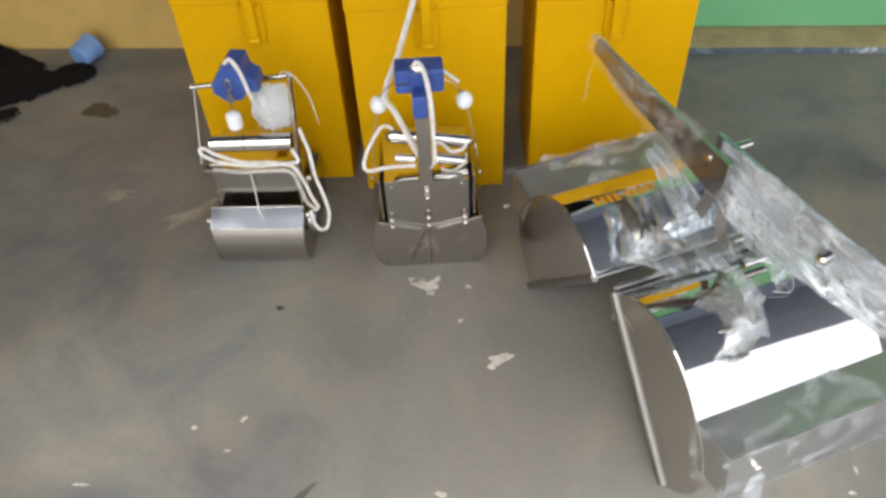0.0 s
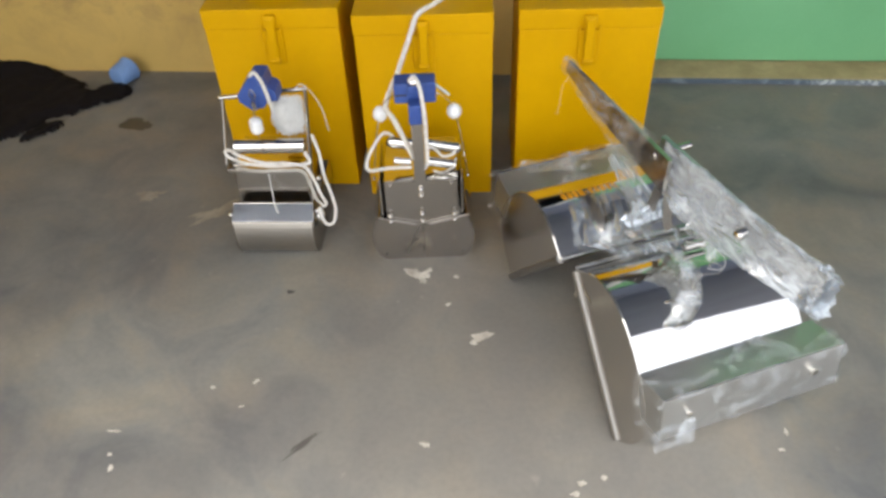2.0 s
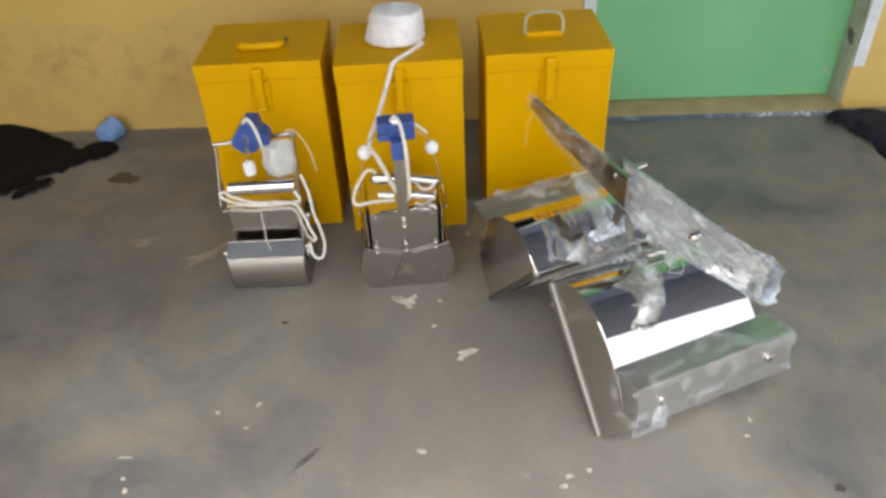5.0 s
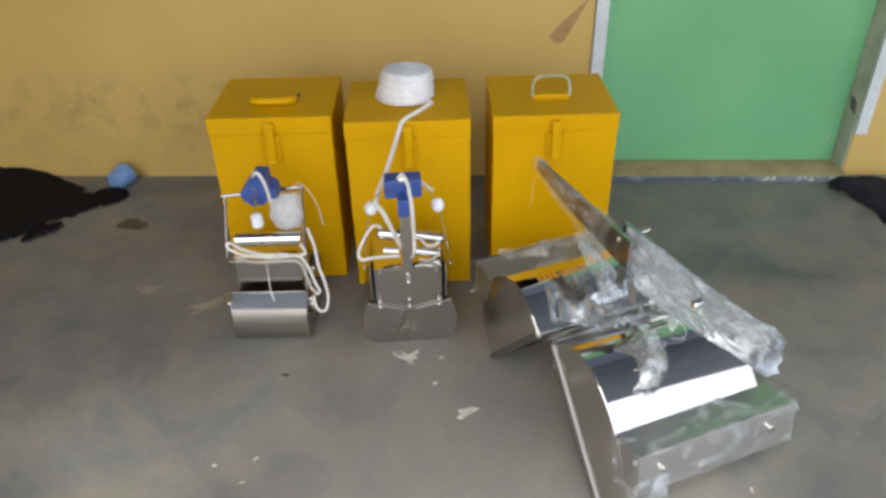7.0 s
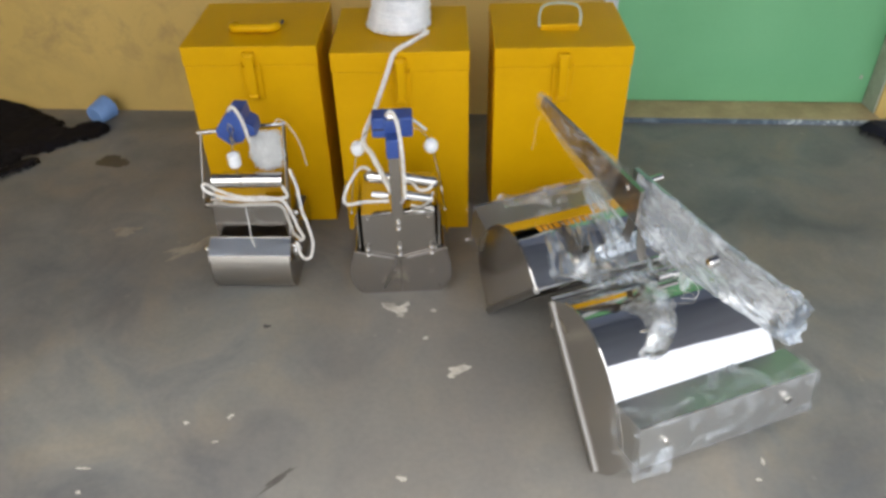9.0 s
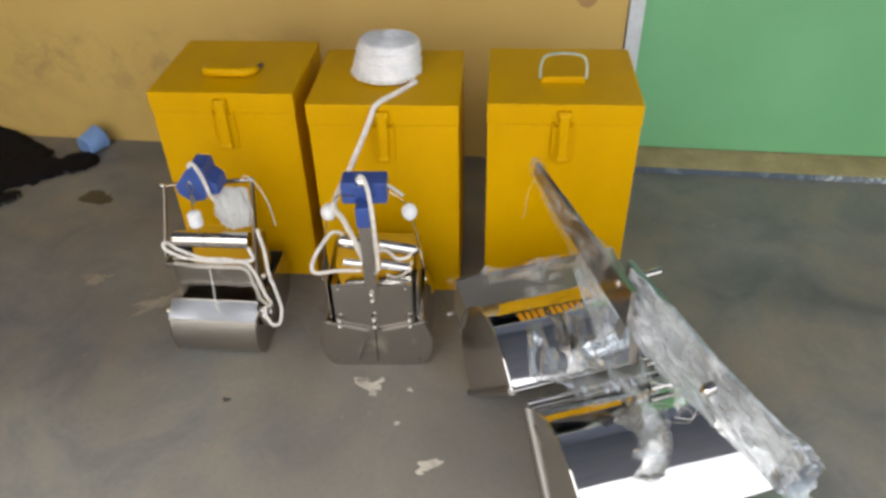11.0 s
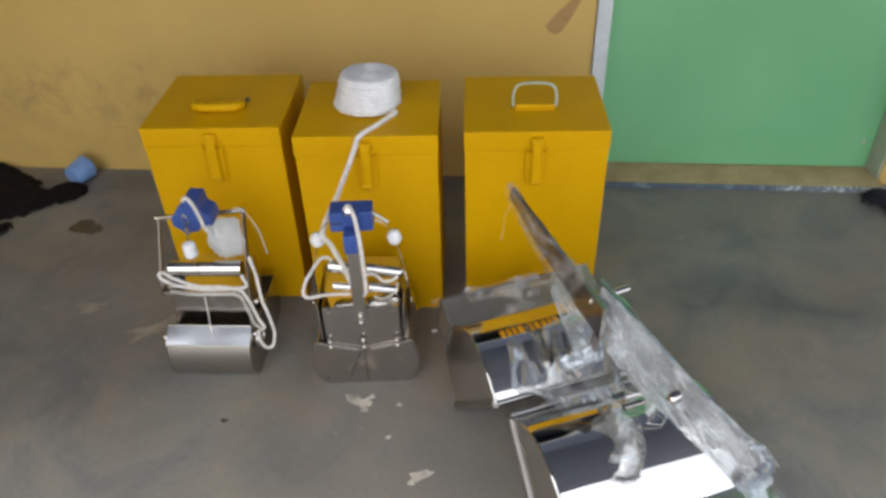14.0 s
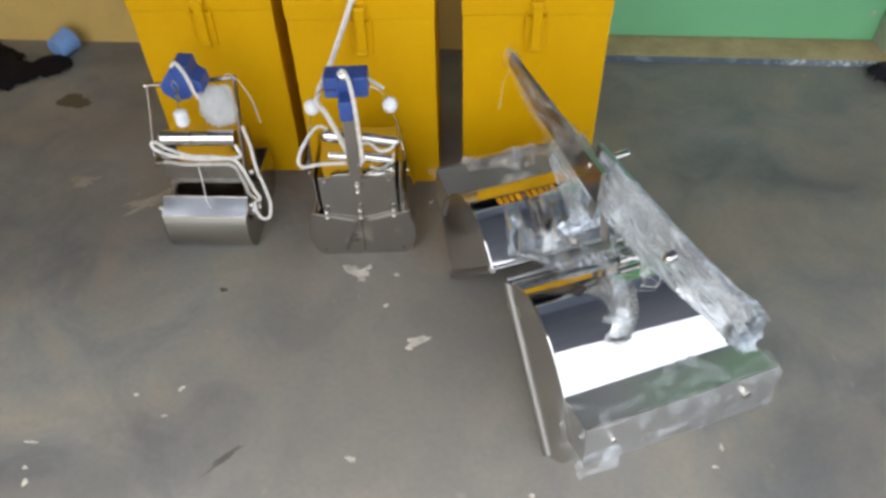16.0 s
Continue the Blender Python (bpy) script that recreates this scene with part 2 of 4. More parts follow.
DAMP = surface("damp_brown_stain", (0.075, 0.062, 0.043), (0.05, 0.042, 0.03), 20.0, 90.0, (0.3, 0.5))
SOOT = surface("dark_floor_mark", (0.060, 0.054, 0.048), (0.035, 0.032, 0.03), 30.0, 120.0, (0.6, 0.8))
SCRAPE = surface("grey_scrape", (0.115, 0.105, 0.09), (0.085, 0.078, 0.068), 30.0, 120.0, (0.5, 0.7))
BARE = surface("bare_brown_render", (0.43, 0.265, 0.105), (0.37, 0.225, 0.085), 20.0, 120.0, (0.7, 0.85), real=True)
ORANGE = surface("orange_lettering", (0.72, 0.33, 0.01), (0.62, 0.27, 0.008), 20.0, 90.0, (0.4, 0.5))
SEAL = surface("black_rubber_seal", (0.015, 0.015, 0.016), (0.01, 0.01, 0.01), 20.0, 90.0, (0.6, 0.8))
GLASS = glass_pane()


# ---- building helpers ----
def part(name, bm, material, parent=None, label="", smooth=False, kind=""):
    """Links a bmesh as one mesh object, under a thing or a part."""
    mesh = bpy.data.meshes.new(name)
    bmesh.ops.recalc_face_normals(bm, faces=bm.faces)
    bm.to_mesh(mesh)
    bm.free()
    mesh.materials.append(material)
    if smooth:
        mesh.polygons.foreach_set("use_smooth", [True] * len(mesh.polygons))
        mesh.set_sharp_from_angle(angle=radians(38))
    ob = new(name, mesh)
    if parent is not None:
        ob.parent = parent
    return tagged(ob, label, kind=kind)


def thing(name, m, label, category, group=""):
    ob = new(name)
    ob.empty_display_size = 0.1
    ob.matrix_world = m
    return tagged(ob, label, category, group)


def bm_box(lo, hi, bevel=0.0, segments=2):
    bm = bmesh.new()
    bmesh.ops.create_cube(bm, size=1.0)
    for v in bm.verts:
        v.co = Vector([lo[k] + (v.co[k] + 0.5) * (hi[k] - lo[k]) for k in range(3)])
    if bevel:
        bmesh.ops.bevel(bm, geom=list(bm.edges), offset=bevel, segments=segments, affect="EDGES", profile=0.6)
    return bm


def bm_join(*pieces):
    """Several shapes that are one body."""
    bm = bmesh.new()
    for p in pieces:
        mesh = bpy.data.meshes.new("piece")
        p.to_mesh(mesh)
        p.free()
        bm.from_mesh(mesh)
        bpy.data.meshes.remove(mesh)
    return bm


def bm_rod(a, b, r, sides=16, r2=None):
    a, b = Vector(a), Vector(b)
    bm = bmesh.new()
    bmesh.ops.create_cone(bm, cap_ends=True, segments=sides, radius1=r, radius2=r if r2 is None else r2, depth=(b - a).length)
    bmesh.ops.transform(bm, matrix=Matrix.Translation((a + b) / 2) @ (b - a).to_track_quat("Z", "Y").to_matrix().to_4x4(), verts=bm.verts)
    return bm


def bm_ball(at, r, squash=1.0):
    bm = bmesh.new()
    bmesh.ops.create_uvsphere(bm, u_segments=20, v_segments=12, radius=r)
    for v in bm.verts:
        v.co = Vector(at) + Vector((v.co.x, v.co.y, v.co.z * squash))
    return bm


def glide(points, steps=8):
    """A smooth line through the points."""
    p = [Vector(q) for q in points]
    p = [2 * p[0] - p[1]] + p + [2 * p[-1] - p[-2]]
    line = []
    for k in range(1, len(p) - 2):
        for s in range(steps):
            t = s / steps
            a, b, c, d = p[k - 1], p[k], p[k + 1], p[k + 2]
            line.append(0.5 * ((2 * b) + (c - a) * t + (2 * a - 5 * b + 4 * c - d) * t * t + (3 * b - a - 3 * c + d) * t ** 3))
    return line + [p[-2]]


def bm_tube(line, r, sides=8, strands=0, pitch=0.03):
    """A tube along a line; with strands, that many twisted round each other, as in a rope."""
    bm = bmesh.new()
    n = len(line)
    tang = [(line[min(k + 1, n - 1)] - line[max(k - 1, 0)]).normalized() for k in range(n)]
    side = tang[0].orthogonal().normalized()
    frames, run, total = [], [], 0.0
    for k in range(n):
        side = (side - tang[k] * side.dot(tang[k])).normalized()
        frames.append((side.copy(), tang[k].cross(side)))
        total += (line[k] - line[k - 1]).length if k else 0.0
        run.append(total)
    for s in range(max(1, strands)):
        rr = r if not strands else r * 0.52
        off = 0.0 if not strands else r * 0.60
        rings = []
        for k in range(n):
            a, b = frames[k]
            turn = 2 * math.pi * (run[k] / pitch + s / max(1, strands))
            mid = line[k] + (a * math.cos(turn) + b * math.sin(turn)) * off
            rings.append([bm.verts.new(mid + (a * math.cos(2 * math.pi * j / sides) + b * math.sin(2 * math.pi * j / sides)) * rr) for j in range(sides)])
        for k in range(n - 1):
            for j in range(sides):
                bm.faces.new((rings[k][j], rings[k][(j + 1) % sides], rings[k + 1][(j + 1) % sides], rings[k + 1][j]))
        bm.faces.new(rings[0])
        bm.faces.new(rings[-1])
    return bm


def even(line, step):
    """The same line in even steps."""
    out, left = [line[0]], step
    for a, b in zip(line, line[1:]):
        d, done = (b - a).length, 0.0
        while d - done >= left:
            done += left
            out.append(a.lerp(b, done / d))
            left = step
        left -= d - done
    return out + [line[-1]]


def bm_rope(points, r=0.0045):
    line = even(glide(points), 0.004)
    line = [p + 0.0012 * Vector((noise.noise(p * 45), noise.noise(p * 45 + Vector((9, 0, 0))), noise.noise(p * 45 + Vector((0, 9, 0))))) for p in line]
    return bm_tube(line, r, 6, 3, 0.030)


def bm_prism(outline, a0, a1, axis=0):
    """A flat outline given as pairs, drawn out along one axis from a0 to a1."""
    def at(p, a):
        return [(a, p[0], p[1]), (p[0], a, p[1]), (p[0], p[1], a)][axis]
    bm = bmesh.new()
    lo, hi = [bm.verts.new(at(p, a0)) for p in outline], [bm.verts.new(at(p, a1)) for p in outline]
    n = len(outline)
    for k in range(n):
        bm.faces.new((lo[k], lo[(k + 1) % n], hi[(k + 1) % n], hi[k]))
    bm.faces.new(lo[::-1])
    bm.faces.new(hi)
    return bm


def bevelled(bm, w, segments=2):
    sharp = [e for e in bm.edges if len(e.link_faces) == 2 and e.calc_face_angle(0) > 0.5]
    bmesh.ops.bevel(bm, geom=sharp, offset=w, segments=segments, affect="EDGES", profile=0.6)
    return bm


def bm_shell(curve, a0, a1, thick, rows=2, axis=0):
    """A bent sheet: an open outline with thickness, drawn out along one axis."""
    n = len(curve)
    inner = []
    for k in range(n):
        p, q = Vector(curve[max(k - 1, 0)]), Vector(curve[min(k + 1, n - 1)])
        d = (q - p).normalized()
        inner.append((curve[k][0] - d.y * thick, curve[k][1] + d.x * thick))
    return bm_prism(list(curve) + inner[::-1], a0, a1, axis)


def crease(p, amp, freq, seed):
    q = Vector(p) * freq + Vector((seed * 7.3, seed * 3.1, seed * 1.7))
    return amp * (1 - 2.4 * abs(noise.noise(q))) + 0.45 * amp * noise.noise(q * 2.7)


def bm_sleeve(spine, sizes, seed, amp=0.007, freq=22.0, around=30, along=46, torn=0.012):
    """Crumpled film wrapped round a bar: sizes are the half width and half height at each point of the spine."""
    line = even(glide(spine, 10), 0.004)
    pick = [line[round(k * (len(line) - 1) / along)] for k in range(along + 1)]
    bm, rings = bmesh.new(), []
    for k, c in enumerate(pick):
        f = k / along * (len(sizes) - 1)
        lo = min(int(f), len(sizes) - 2)
        w = sizes[lo][0] + (sizes[lo + 1][0] - sizes[lo][0]) * (f - lo)
        h = sizes[lo][1] + (sizes[lo + 1][1] - sizes[lo][1]) * (f - lo)
        t = (pick[min(k + 1, along)] - pick[max(k - 1, 0)]).normalized()
        s = t.cross(Vector((0, 0, 1))).normalized()
        u = s.cross(t)
        ring = []
        for j in range(around):
            g = 2 * math.pi * j / around
            d = s * math.cos(g) * w + u * math.sin(g) * h
            p = c + d
            p += d.normalized() * crease(p, amp, freq, seed)
            if k in (0, along):
                p += t * (1 if k else -1) * abs(noise.noise(p * 90)) * torn
            ring.append(bm.verts.new(p))
        rings.append(ring)
    for k in range(along):
        for j in range(around):
            bm.faces.new((rings[k][j], rings[k][(j + 1) % around], rings[k + 1][(j + 1) % around], rings[k + 1][j]))
    return bm


def bm_drape(corner, edge_u, edge_v, seed, bulge=0.0, amp=0.008, freq=24.0, nu=34, nv=34, lay=(1.0, 1.0, 1.0)):
    """A crumpled sheet over a corner and two edges, with a ragged outline."""
    corner, eu, ev = Vector(corner), Vector(edge_u), Vector(edge_v)
    up = eu.cross(ev).normalized()
    bm, grid = bmesh.new(), []
    for i in range(nu + 1):
        row = []
        for j in range(nv + 1):
            a, b = i / nu, j / nv
            edge = 0.07 * noise.noise(Vector((a * 6, b * 6, seed * 5.0)))
            p = corner + eu * (a + edge) + ev * (b + edge)
            p += up * (bulge * math.sin(math.pi * a) * math.sin(math.pi * b) + crease((p.x * lay[0], p.y * lay[1], p.z * lay[2]), amp, freq, seed))
            row.append(bm.verts.new(p))
        grid.append(row)
    for i in range(nu):
        for j in range(nv):
            bm.faces.new((grid[i][j], grid[i + 1][j], grid[i + 1][j + 1], grid[i][j + 1]))
    return bm


def bm_blot(cx, cy, rx, ry, turn=0.0, high=0.002, seed=1, ragged=0.35, z=0.0, n=36):
    """A flat splash with an uneven edge that lies on the floor."""
    bm = bmesh.new()
    c, s = math.cos(turn), math.sin(turn)
    rim, top = [], []
    for k in range(n):
        g = 2 * math.pi * k / n
        q = Vector((math.cos(g) * 1.3, math.sin(g) * 1.3, seed * 3.7))
        f = 1 + ragged * noise.noise(q) * 1.6 + ragged * 0.8 * noise.noise(q * 3.1)
        x, y = math.cos(g) * rx * f, math.sin(g) * ry * f
        rim.append(bm.verts.new((cx + c * x - s * y, cy + s * x + c * y, z + 0.0004)))
        top.append(bm.verts.new((cx + 0.86 * (c * x - s * y), cy + 0.86 * (s * x + c * y), z + high)))
    mid = bm.verts.new((cx, cy, z + high))
    for k in range(n):
        j = (k + 1) % n
        bm.faces.new((rim[k], rim[j], top[j], top[k]))
        bm.faces.new((top[k], top[j], mid))
    return bm


# ---- setting ----
WALL_Y = 2.645
EAVE = -0.74
TOP = 3.5
X0, X1 = -2.3, 7.5


def structure(name, bm, material, label, parent=None, smooth=False):
    ob = part(name, bm, material, parent, label, smooth)
    return tagged(ob, kind="structure")


structure("floor", bm_box((X0 - 0.2, -3.0, -0.15), (X1, 5.0, 0.0)), CEMENT, "worn grey-brown cement floor with stains")
structure("ground", bm_box((-300, -300, -0.45), (300, 300, -0.16)), EARTH, "bare brown earth beyond the veranda")
structure("ceiling", bm_box((X0, EAVE, TOP), (X1, 5.0, TOP + 0.12)), CEILING, "plain pale ceiling of the veranda")
WIN_L, WIN_R, WIN_B, WIN_T = -1.60, 0.963, 0.755, 2.0
DOOR_L, DOOR_R = 0.963, 2.035
SLOPE = 0.028


def slant(bm):
    """The window's foot rises away from the door; its head is level."""
    for v in bm.verts:
        if v.co.z > 0.5:
            v.co.z += max(0.0, WIN_R - v.co.x) * SLOPE * (WIN_T - v.co.z) / (WIN_T - WIN_B)
    return bm


structure("wall_north", bm_join(
    bm_box((X0, WALL_Y, 0), (WIN_L, WALL_Y + 0.2, WIN_T)),
    slant(bm_box((WIN_L, WALL_Y, 0), (WIN_R, WALL_Y + 0.2, WIN_B))),
    bm_box((DOOR_R, WALL_Y, 0), (X1, WALL_Y + 0.2, WIN_T))), OCHRE, "ochre-painted wall with dark rub marks")
structure("wall_upper", bm_box((X0, WALL_Y, WIN_T), (X1, WALL_Y + 0.2, TOP)), CEILING, "slate-blue painted wall above door and window")
# unseen wall, added to hold back light from the left side
structure("added_wall_west", bm_box((X0 - 0.2, -3.0, 0), (X0, 5.0, TOP)), OCHRE, "plain ochre-painted end wall, added out of view")
structure("wall_inner", bm_box((X0, 5.0, 0), (X1, 5.2, TOP)), CEILING, "plain wall of the room behind")
structure("wall_east", bm_box((X1, WALL_Y, 0), (X1 + 0.2, 5.0, TOP)), OCHRE, "plain ochre-painted end wall, added out of view")

door = thing("door_1", Matrix.Identity(4), "closed green-painted door in a white frame", "door")
tagged(door, kind="structure")
part("leaf", bm_box((1.016, 2.730, 0.0245), (2.016, 2.770, 2.0), 0.002), GREEN, door, "flat green-painted leaf")
part("left_jamb", bm_box((0.966, WALL_Y - 0.012, 0.002), (1.013, 2.80, 2.0), 0.003), WHITE, door, "white-painted jamb")
part("right_jamb", bm_prism([(2.018, 2.80), (2.018, 2.726), (2.028, WALL_Y + 0.006), (2.034, WALL_Y + 0.006), (2.034, 2.80)], 0.021, 2.0, 2), JAMB, door, "grubby pale jamb")
part("architrave", bm_box((2.030, WALL_Y - 0.016, 0.188), (2.076, WALL_Y - 0.001, 2.0), 0.003), WHITE, door, "white strip broken off above the floor")
part("keeper", bm_prism([(2.664, 0.262), (2.676, 0.272), (2.690, 0.270), (2.706, 0.292), (2.712, 0.316), (2.697, 0.318), (2.683, 0.305), (2.668, 0.308), (2.672, 0.288)], 2.014, 2.0236), SCRAPE, door, "dark gouge at the bolt hole")
part("chip", bm_prism([(1.972, 0.126), (1.983, 0.122), (1.986, 0.135), (1.976, 0.142)], 2.7292, 2.7299, 1), PLASTER, door, "white paint chip")
structure("threshold", bevelled(bm_box((0.963, 2.602, 0.0), (2.04, 2.80, 0.020)), 0.004), SILL, "sandy worn door threshold")
structure("trim", bevelled(bm_box((0.93, 2.588, 0.0), (1.66, 2.600, 0.019)), 0.003), SKIRT, "chipped blue paint along the threshold")
structure("trim", bevelled(bm_box((1.6605, 2.588, 0.0), (2.12, 2.600, 0.019)), 0.003), FLAKED, "flaking white paint along the threshold")

window = thing("window_1", Matrix.Identity(4), "white-framed window above the low wall", "window")
tagged(window, kind="structure")
part("window_frame", slant(bm_join(
    bm_box((WIN_L, WALL_Y - 0.010, WIN_B), (WIN_R, WALL_Y + 0.07, WIN_B + 0.045), 0.003),
    bm_box((WIN_L, WALL_Y - 0.010, WIN_T - 0.045), (WIN_R, WALL_Y + 0.07, WIN_T), 0.003),
    bm_box((WIN_L, WALL_Y - 0.008, WIN_B + 0.045), (WIN_L + 0.045, WALL_Y + 0.07, WIN_T - 0.045), 0.003))), WHITE, window, "white-painted frame")
for k in range(2):
    x0 = WIN_L + 0.05 + k * 1.255
    sash = part("sash", slant(bm_join(
        bm_box((x0, WALL_Y + 0.01, WIN_B + 0.050), (x0 + 1.25, WALL_Y + 0.04, WIN_B + 0.085), 0.002),
        bm_box((x0, WALL_Y + 0.01, WIN_T - 0.085), (x0 + 1.25, WALL_Y + 0.04, WIN_T - 0.050), 0.002),
        bm_box((x0, WALL_Y + 0.012, WIN_B + 0.085), (x0 + 0.035, WALL_Y + 0.038, WIN_T - 0.085), 0.002),
        bm_box((x0 + 1.215, WALL_Y + 0.012, WIN_B + 0.085), (x0 + 1.25, WALL_Y + 0.038, WIN_T - 0.085), 0.002))), WHITE, window)
    part("seal", slant(bm_box((x0 + 0.035, WALL_Y + 0.008, WIN_B + 0.0855), (x0 + 1.215, WALL_Y + 0.012, WIN_B + 0.092))), SEAL, sash)
    pane = part("pane", slant(bm_box((x0 + 0.036, WALL_Y + 0.022, WIN_B + 0.086), (x0 + 1.214, WALL_Y + 0.027, WIN_T - 0.086))), GLASS, sash)
    pane.visible_shadow = False

structure("paint_chip", bm_prism([(0.800, 0.588), (0.815, 0.567), (0.836, 0.560), (0.856, 0.570), (0.884, 0.618), (0.944, 0.735), (0.902, 0.695), (0.836, 0.632)], WALL_Y - 0.0012, WALL_Y - 0.0002, 1), BARE, "brown wedge of bare render in the paint")


# ---- yellow boxes ----
BOX_W, BOX_D, BOX_H = 0.376, 0.335, 0.586


def yellow_box(x, y, turn, label, handle):
    box = thing("equipment_box", pose(x, y, 0, 0, 0, turn), label, "box", "yellow boxes along the wall")
    w = BOX_W / 2
    part("body", bm_box((-w + 0.002, 0.002, 0.0), (w - 0.002, BOX_D - 0.002, 0.5297), 0.002), YELLOW, box)
    lid = part("lid", bm_box((-w, -0.0005, 0.5306), (w, BOX_D, BOX_H), 0.003), YELLOW, box)
    latch = part("latch", bm_box((-0.027, -0.005, 0.430), (0.027, 0.004, 0.529), 0.004), YELLOW, box, "yellow-painted hasp latch")
    part("strap", bm_join(bm_box((-0.013, -0.019, 0.447), (0.013, -0.008, 0.566), 0.005), bm_box((-0.017, -0.015, 0.548), (0.017, 0.003, 0.572), 0.006)), YELLOW, latch)
    part("catch", bm_rod((-0.013, -0.016, 0.444), (0.013, -0.016, 0.444), 0.008), YELLOW, latch)
    part("rivet", bm_rod((0, -0.021, 0.50), (0, -0.012, 0.50), 0.005), YELLOW, latch)
    for sx in (-0.026, 0.026):
        part("rim", bm_rod((sx, -0.004, 0.455), (sx, -0.004, 0.54), 0.003, 8), YELLOW, latch)
    base = part("handle_bracket", bm_join(bm_box((-0.055, 0.120, BOX_H - 0.001), (0.055, 0.150, BOX_H + 0.004), 0.0015), bm_rod((-0.052, 0.128, BOX_H + 0.008), (0.052, 0.128, BOX_H + 0.008), 0.007, 14)), YELLOW, box)
    if handle == "folded":
        line = glide([(-0.056, 0.128, BOX_H + 0.009), (-0.062, 0.112, BOX_H + 0.014), (-0.045, 0.088, BOX_H + 0.017), (0.045, 0.088, BOX_H + 0.017), (0.062, 0.112, BOX_H + 0.014), (0.056, 0.128, BOX_H + 0.009)], 6)
        part("handle", bm_tube(line, 0.0125, 12), YELLOW, box, smooth=True)
        part("stub", bm_rod((0.060, 0.130, BOX_H + 0.007), (0.078, 0.142, BOX_H + 0.016), 0.005, 10), SOOT, box)
    elif handle == "raised":
        line = glide([(-0.057, 0.128, BOX_H + 0.008), (-0.057, 0.135, BOX_H + 0.040), (-0.044, 0.142, BOX_H + 0.062), (0.0, 0.144, BOX_H + 0.068), (0.044, 0.142, BOX_H + 0.062), (0.057, 0.135, BOX_H + 0.040), (0.057, 0.128, BOX_H + 0.008)], 8)
        part("handle", bm_tube(line, 0.0038, 10), JAMB, box, "pale bare-metal loop standing up", smooth=True)
    return box


yellow_box(-0.098, 1.912, 3.0, "yellow-painted steel box with a folded lid handle", "folded")
yellow_box(0.322, 1.882, 3.6, "yellow-painted steel box under a coil of white rope", "none")
yellow_box(0.763, 1.922, 3.0, "yellow-painted steel box with a raised wire handle", "raised")

# coil of rope on the middle box
spool = thing("rope_coil", pose(0.303, 2.066, BOX_H + 0.001, -3, 2, 0) @ Matrix.Diagonal((1, 1, 0.94, 1)), "drum of white rope wrapped in thin film on the box", "rope")
turns = []
for layer in range(9):
    z = 0.007 + layer * 0.0096
    r = 0.084 - 0.0013 * layer + 0.0022 * math.sin(layer * 2.3)
    for k in range(48):
        g = 2 * math.pi * k / 48
        turns.append(Vector((0.0009 * layer + math.cos(g) * (r + 0.0022 * noise.noise(Vector((math.cos(g) * 2, math.sin(g) * 2, layer * 1.3)))), math.sin(g) * r, z + 0.0096 * k / 48 + 0.0035 * noise.noise(Vector((math.cos(g) * 3, math.sin(g) * 3, layer * 0.9))))))
part("winding", bm_tube(turns, 0.0064, 8), SPOOL, spool, "tight white windings", smooth=True)
part("core", bevelled(bm_rod((0, 0, 0), (0.008, 0, 0.095), 0.083, 40, 0.072), 0.008), SPOOL, spool, smooth=True)
flat = [Vector((0.008 + 0.068 * (1 - k / 180) * math.cos(k * 0.34), 0.068 * (1 - k / 180) * math.sin(k * 0.34), 0.0915 + 0.003 * noise.noise(Vector((k * 0.21, 3.0, 0))))) for k in range(160)]
part("top_winding", bm_tube(flat, 0.006, 7), SPOOL, spool, smooth=True)
part("last_turn", bm_rope([(0.089 * math.cos(g), 0.089 * math.sin(g), 0.006) for g in [math.pi * (0.95 + 0.1 * k) for k in range(9)]], 0.005), ROPE, spool, smooth=True)

lead = thing("rope_lead", Matrix.Identity(4), "white rope running from the coil to the sampler", "rope")
part("rope", bm_rope([(0.372, 2.012, 0.596), (0.388, 2.002, 0.594), (0.380, 1.985, 0.593), (0.352, 1.935, 0.593), (0.310, 1.876, 0.588), (0.296, 1.850, 0.555), (0.270, 1.745, 0.495), (0.247, 1.652, 0.452), (0.266, 1.640, 0.415), (0.292, 1.628, 0.362), (0.322, 1.600, 0.322), (0.350, 1.590, 0.305)], 0.0066), ROPE, lead, smooth=True)


# ---- bottom grab samplers with twin scoops ----
def dome(at, r, way=(0, -1, 0)):
    """A round bolt head, proud of a plate."""
    a, w = Vector(at), Vector(way)
    bm = bm_rod(a, a + w * r * 0.55, r, 14, r * 0.9)
    cap = bm_ball((0, 0, 0), r * 0.85)
    bmesh.ops.transform(cap, matrix=Matrix.Translation(a + w * r * 0.45), verts=cap.verts)
    return bm_join(bm, cap)


def scoop_outline(side):
    """The end of one scoop, seen along its hinge: flat inner edge, bulging outside, flat foot."""
    pts = [(0.001, 0.122), (0.001, 0.0), (0.104, 0.0)]
    bulge = glide([(0.104, 0.0, 0), (0.120, 0.010, 0), (0.134, 0.036, 0), (0.140, 0.070, 0), (0.136, 0.108, 0), (0.120, 0.152, 0)], 4)
    pts += [(p.x, p.y) for p in bulge[1:]]
    return [(side * p, q) for p, q in pts]


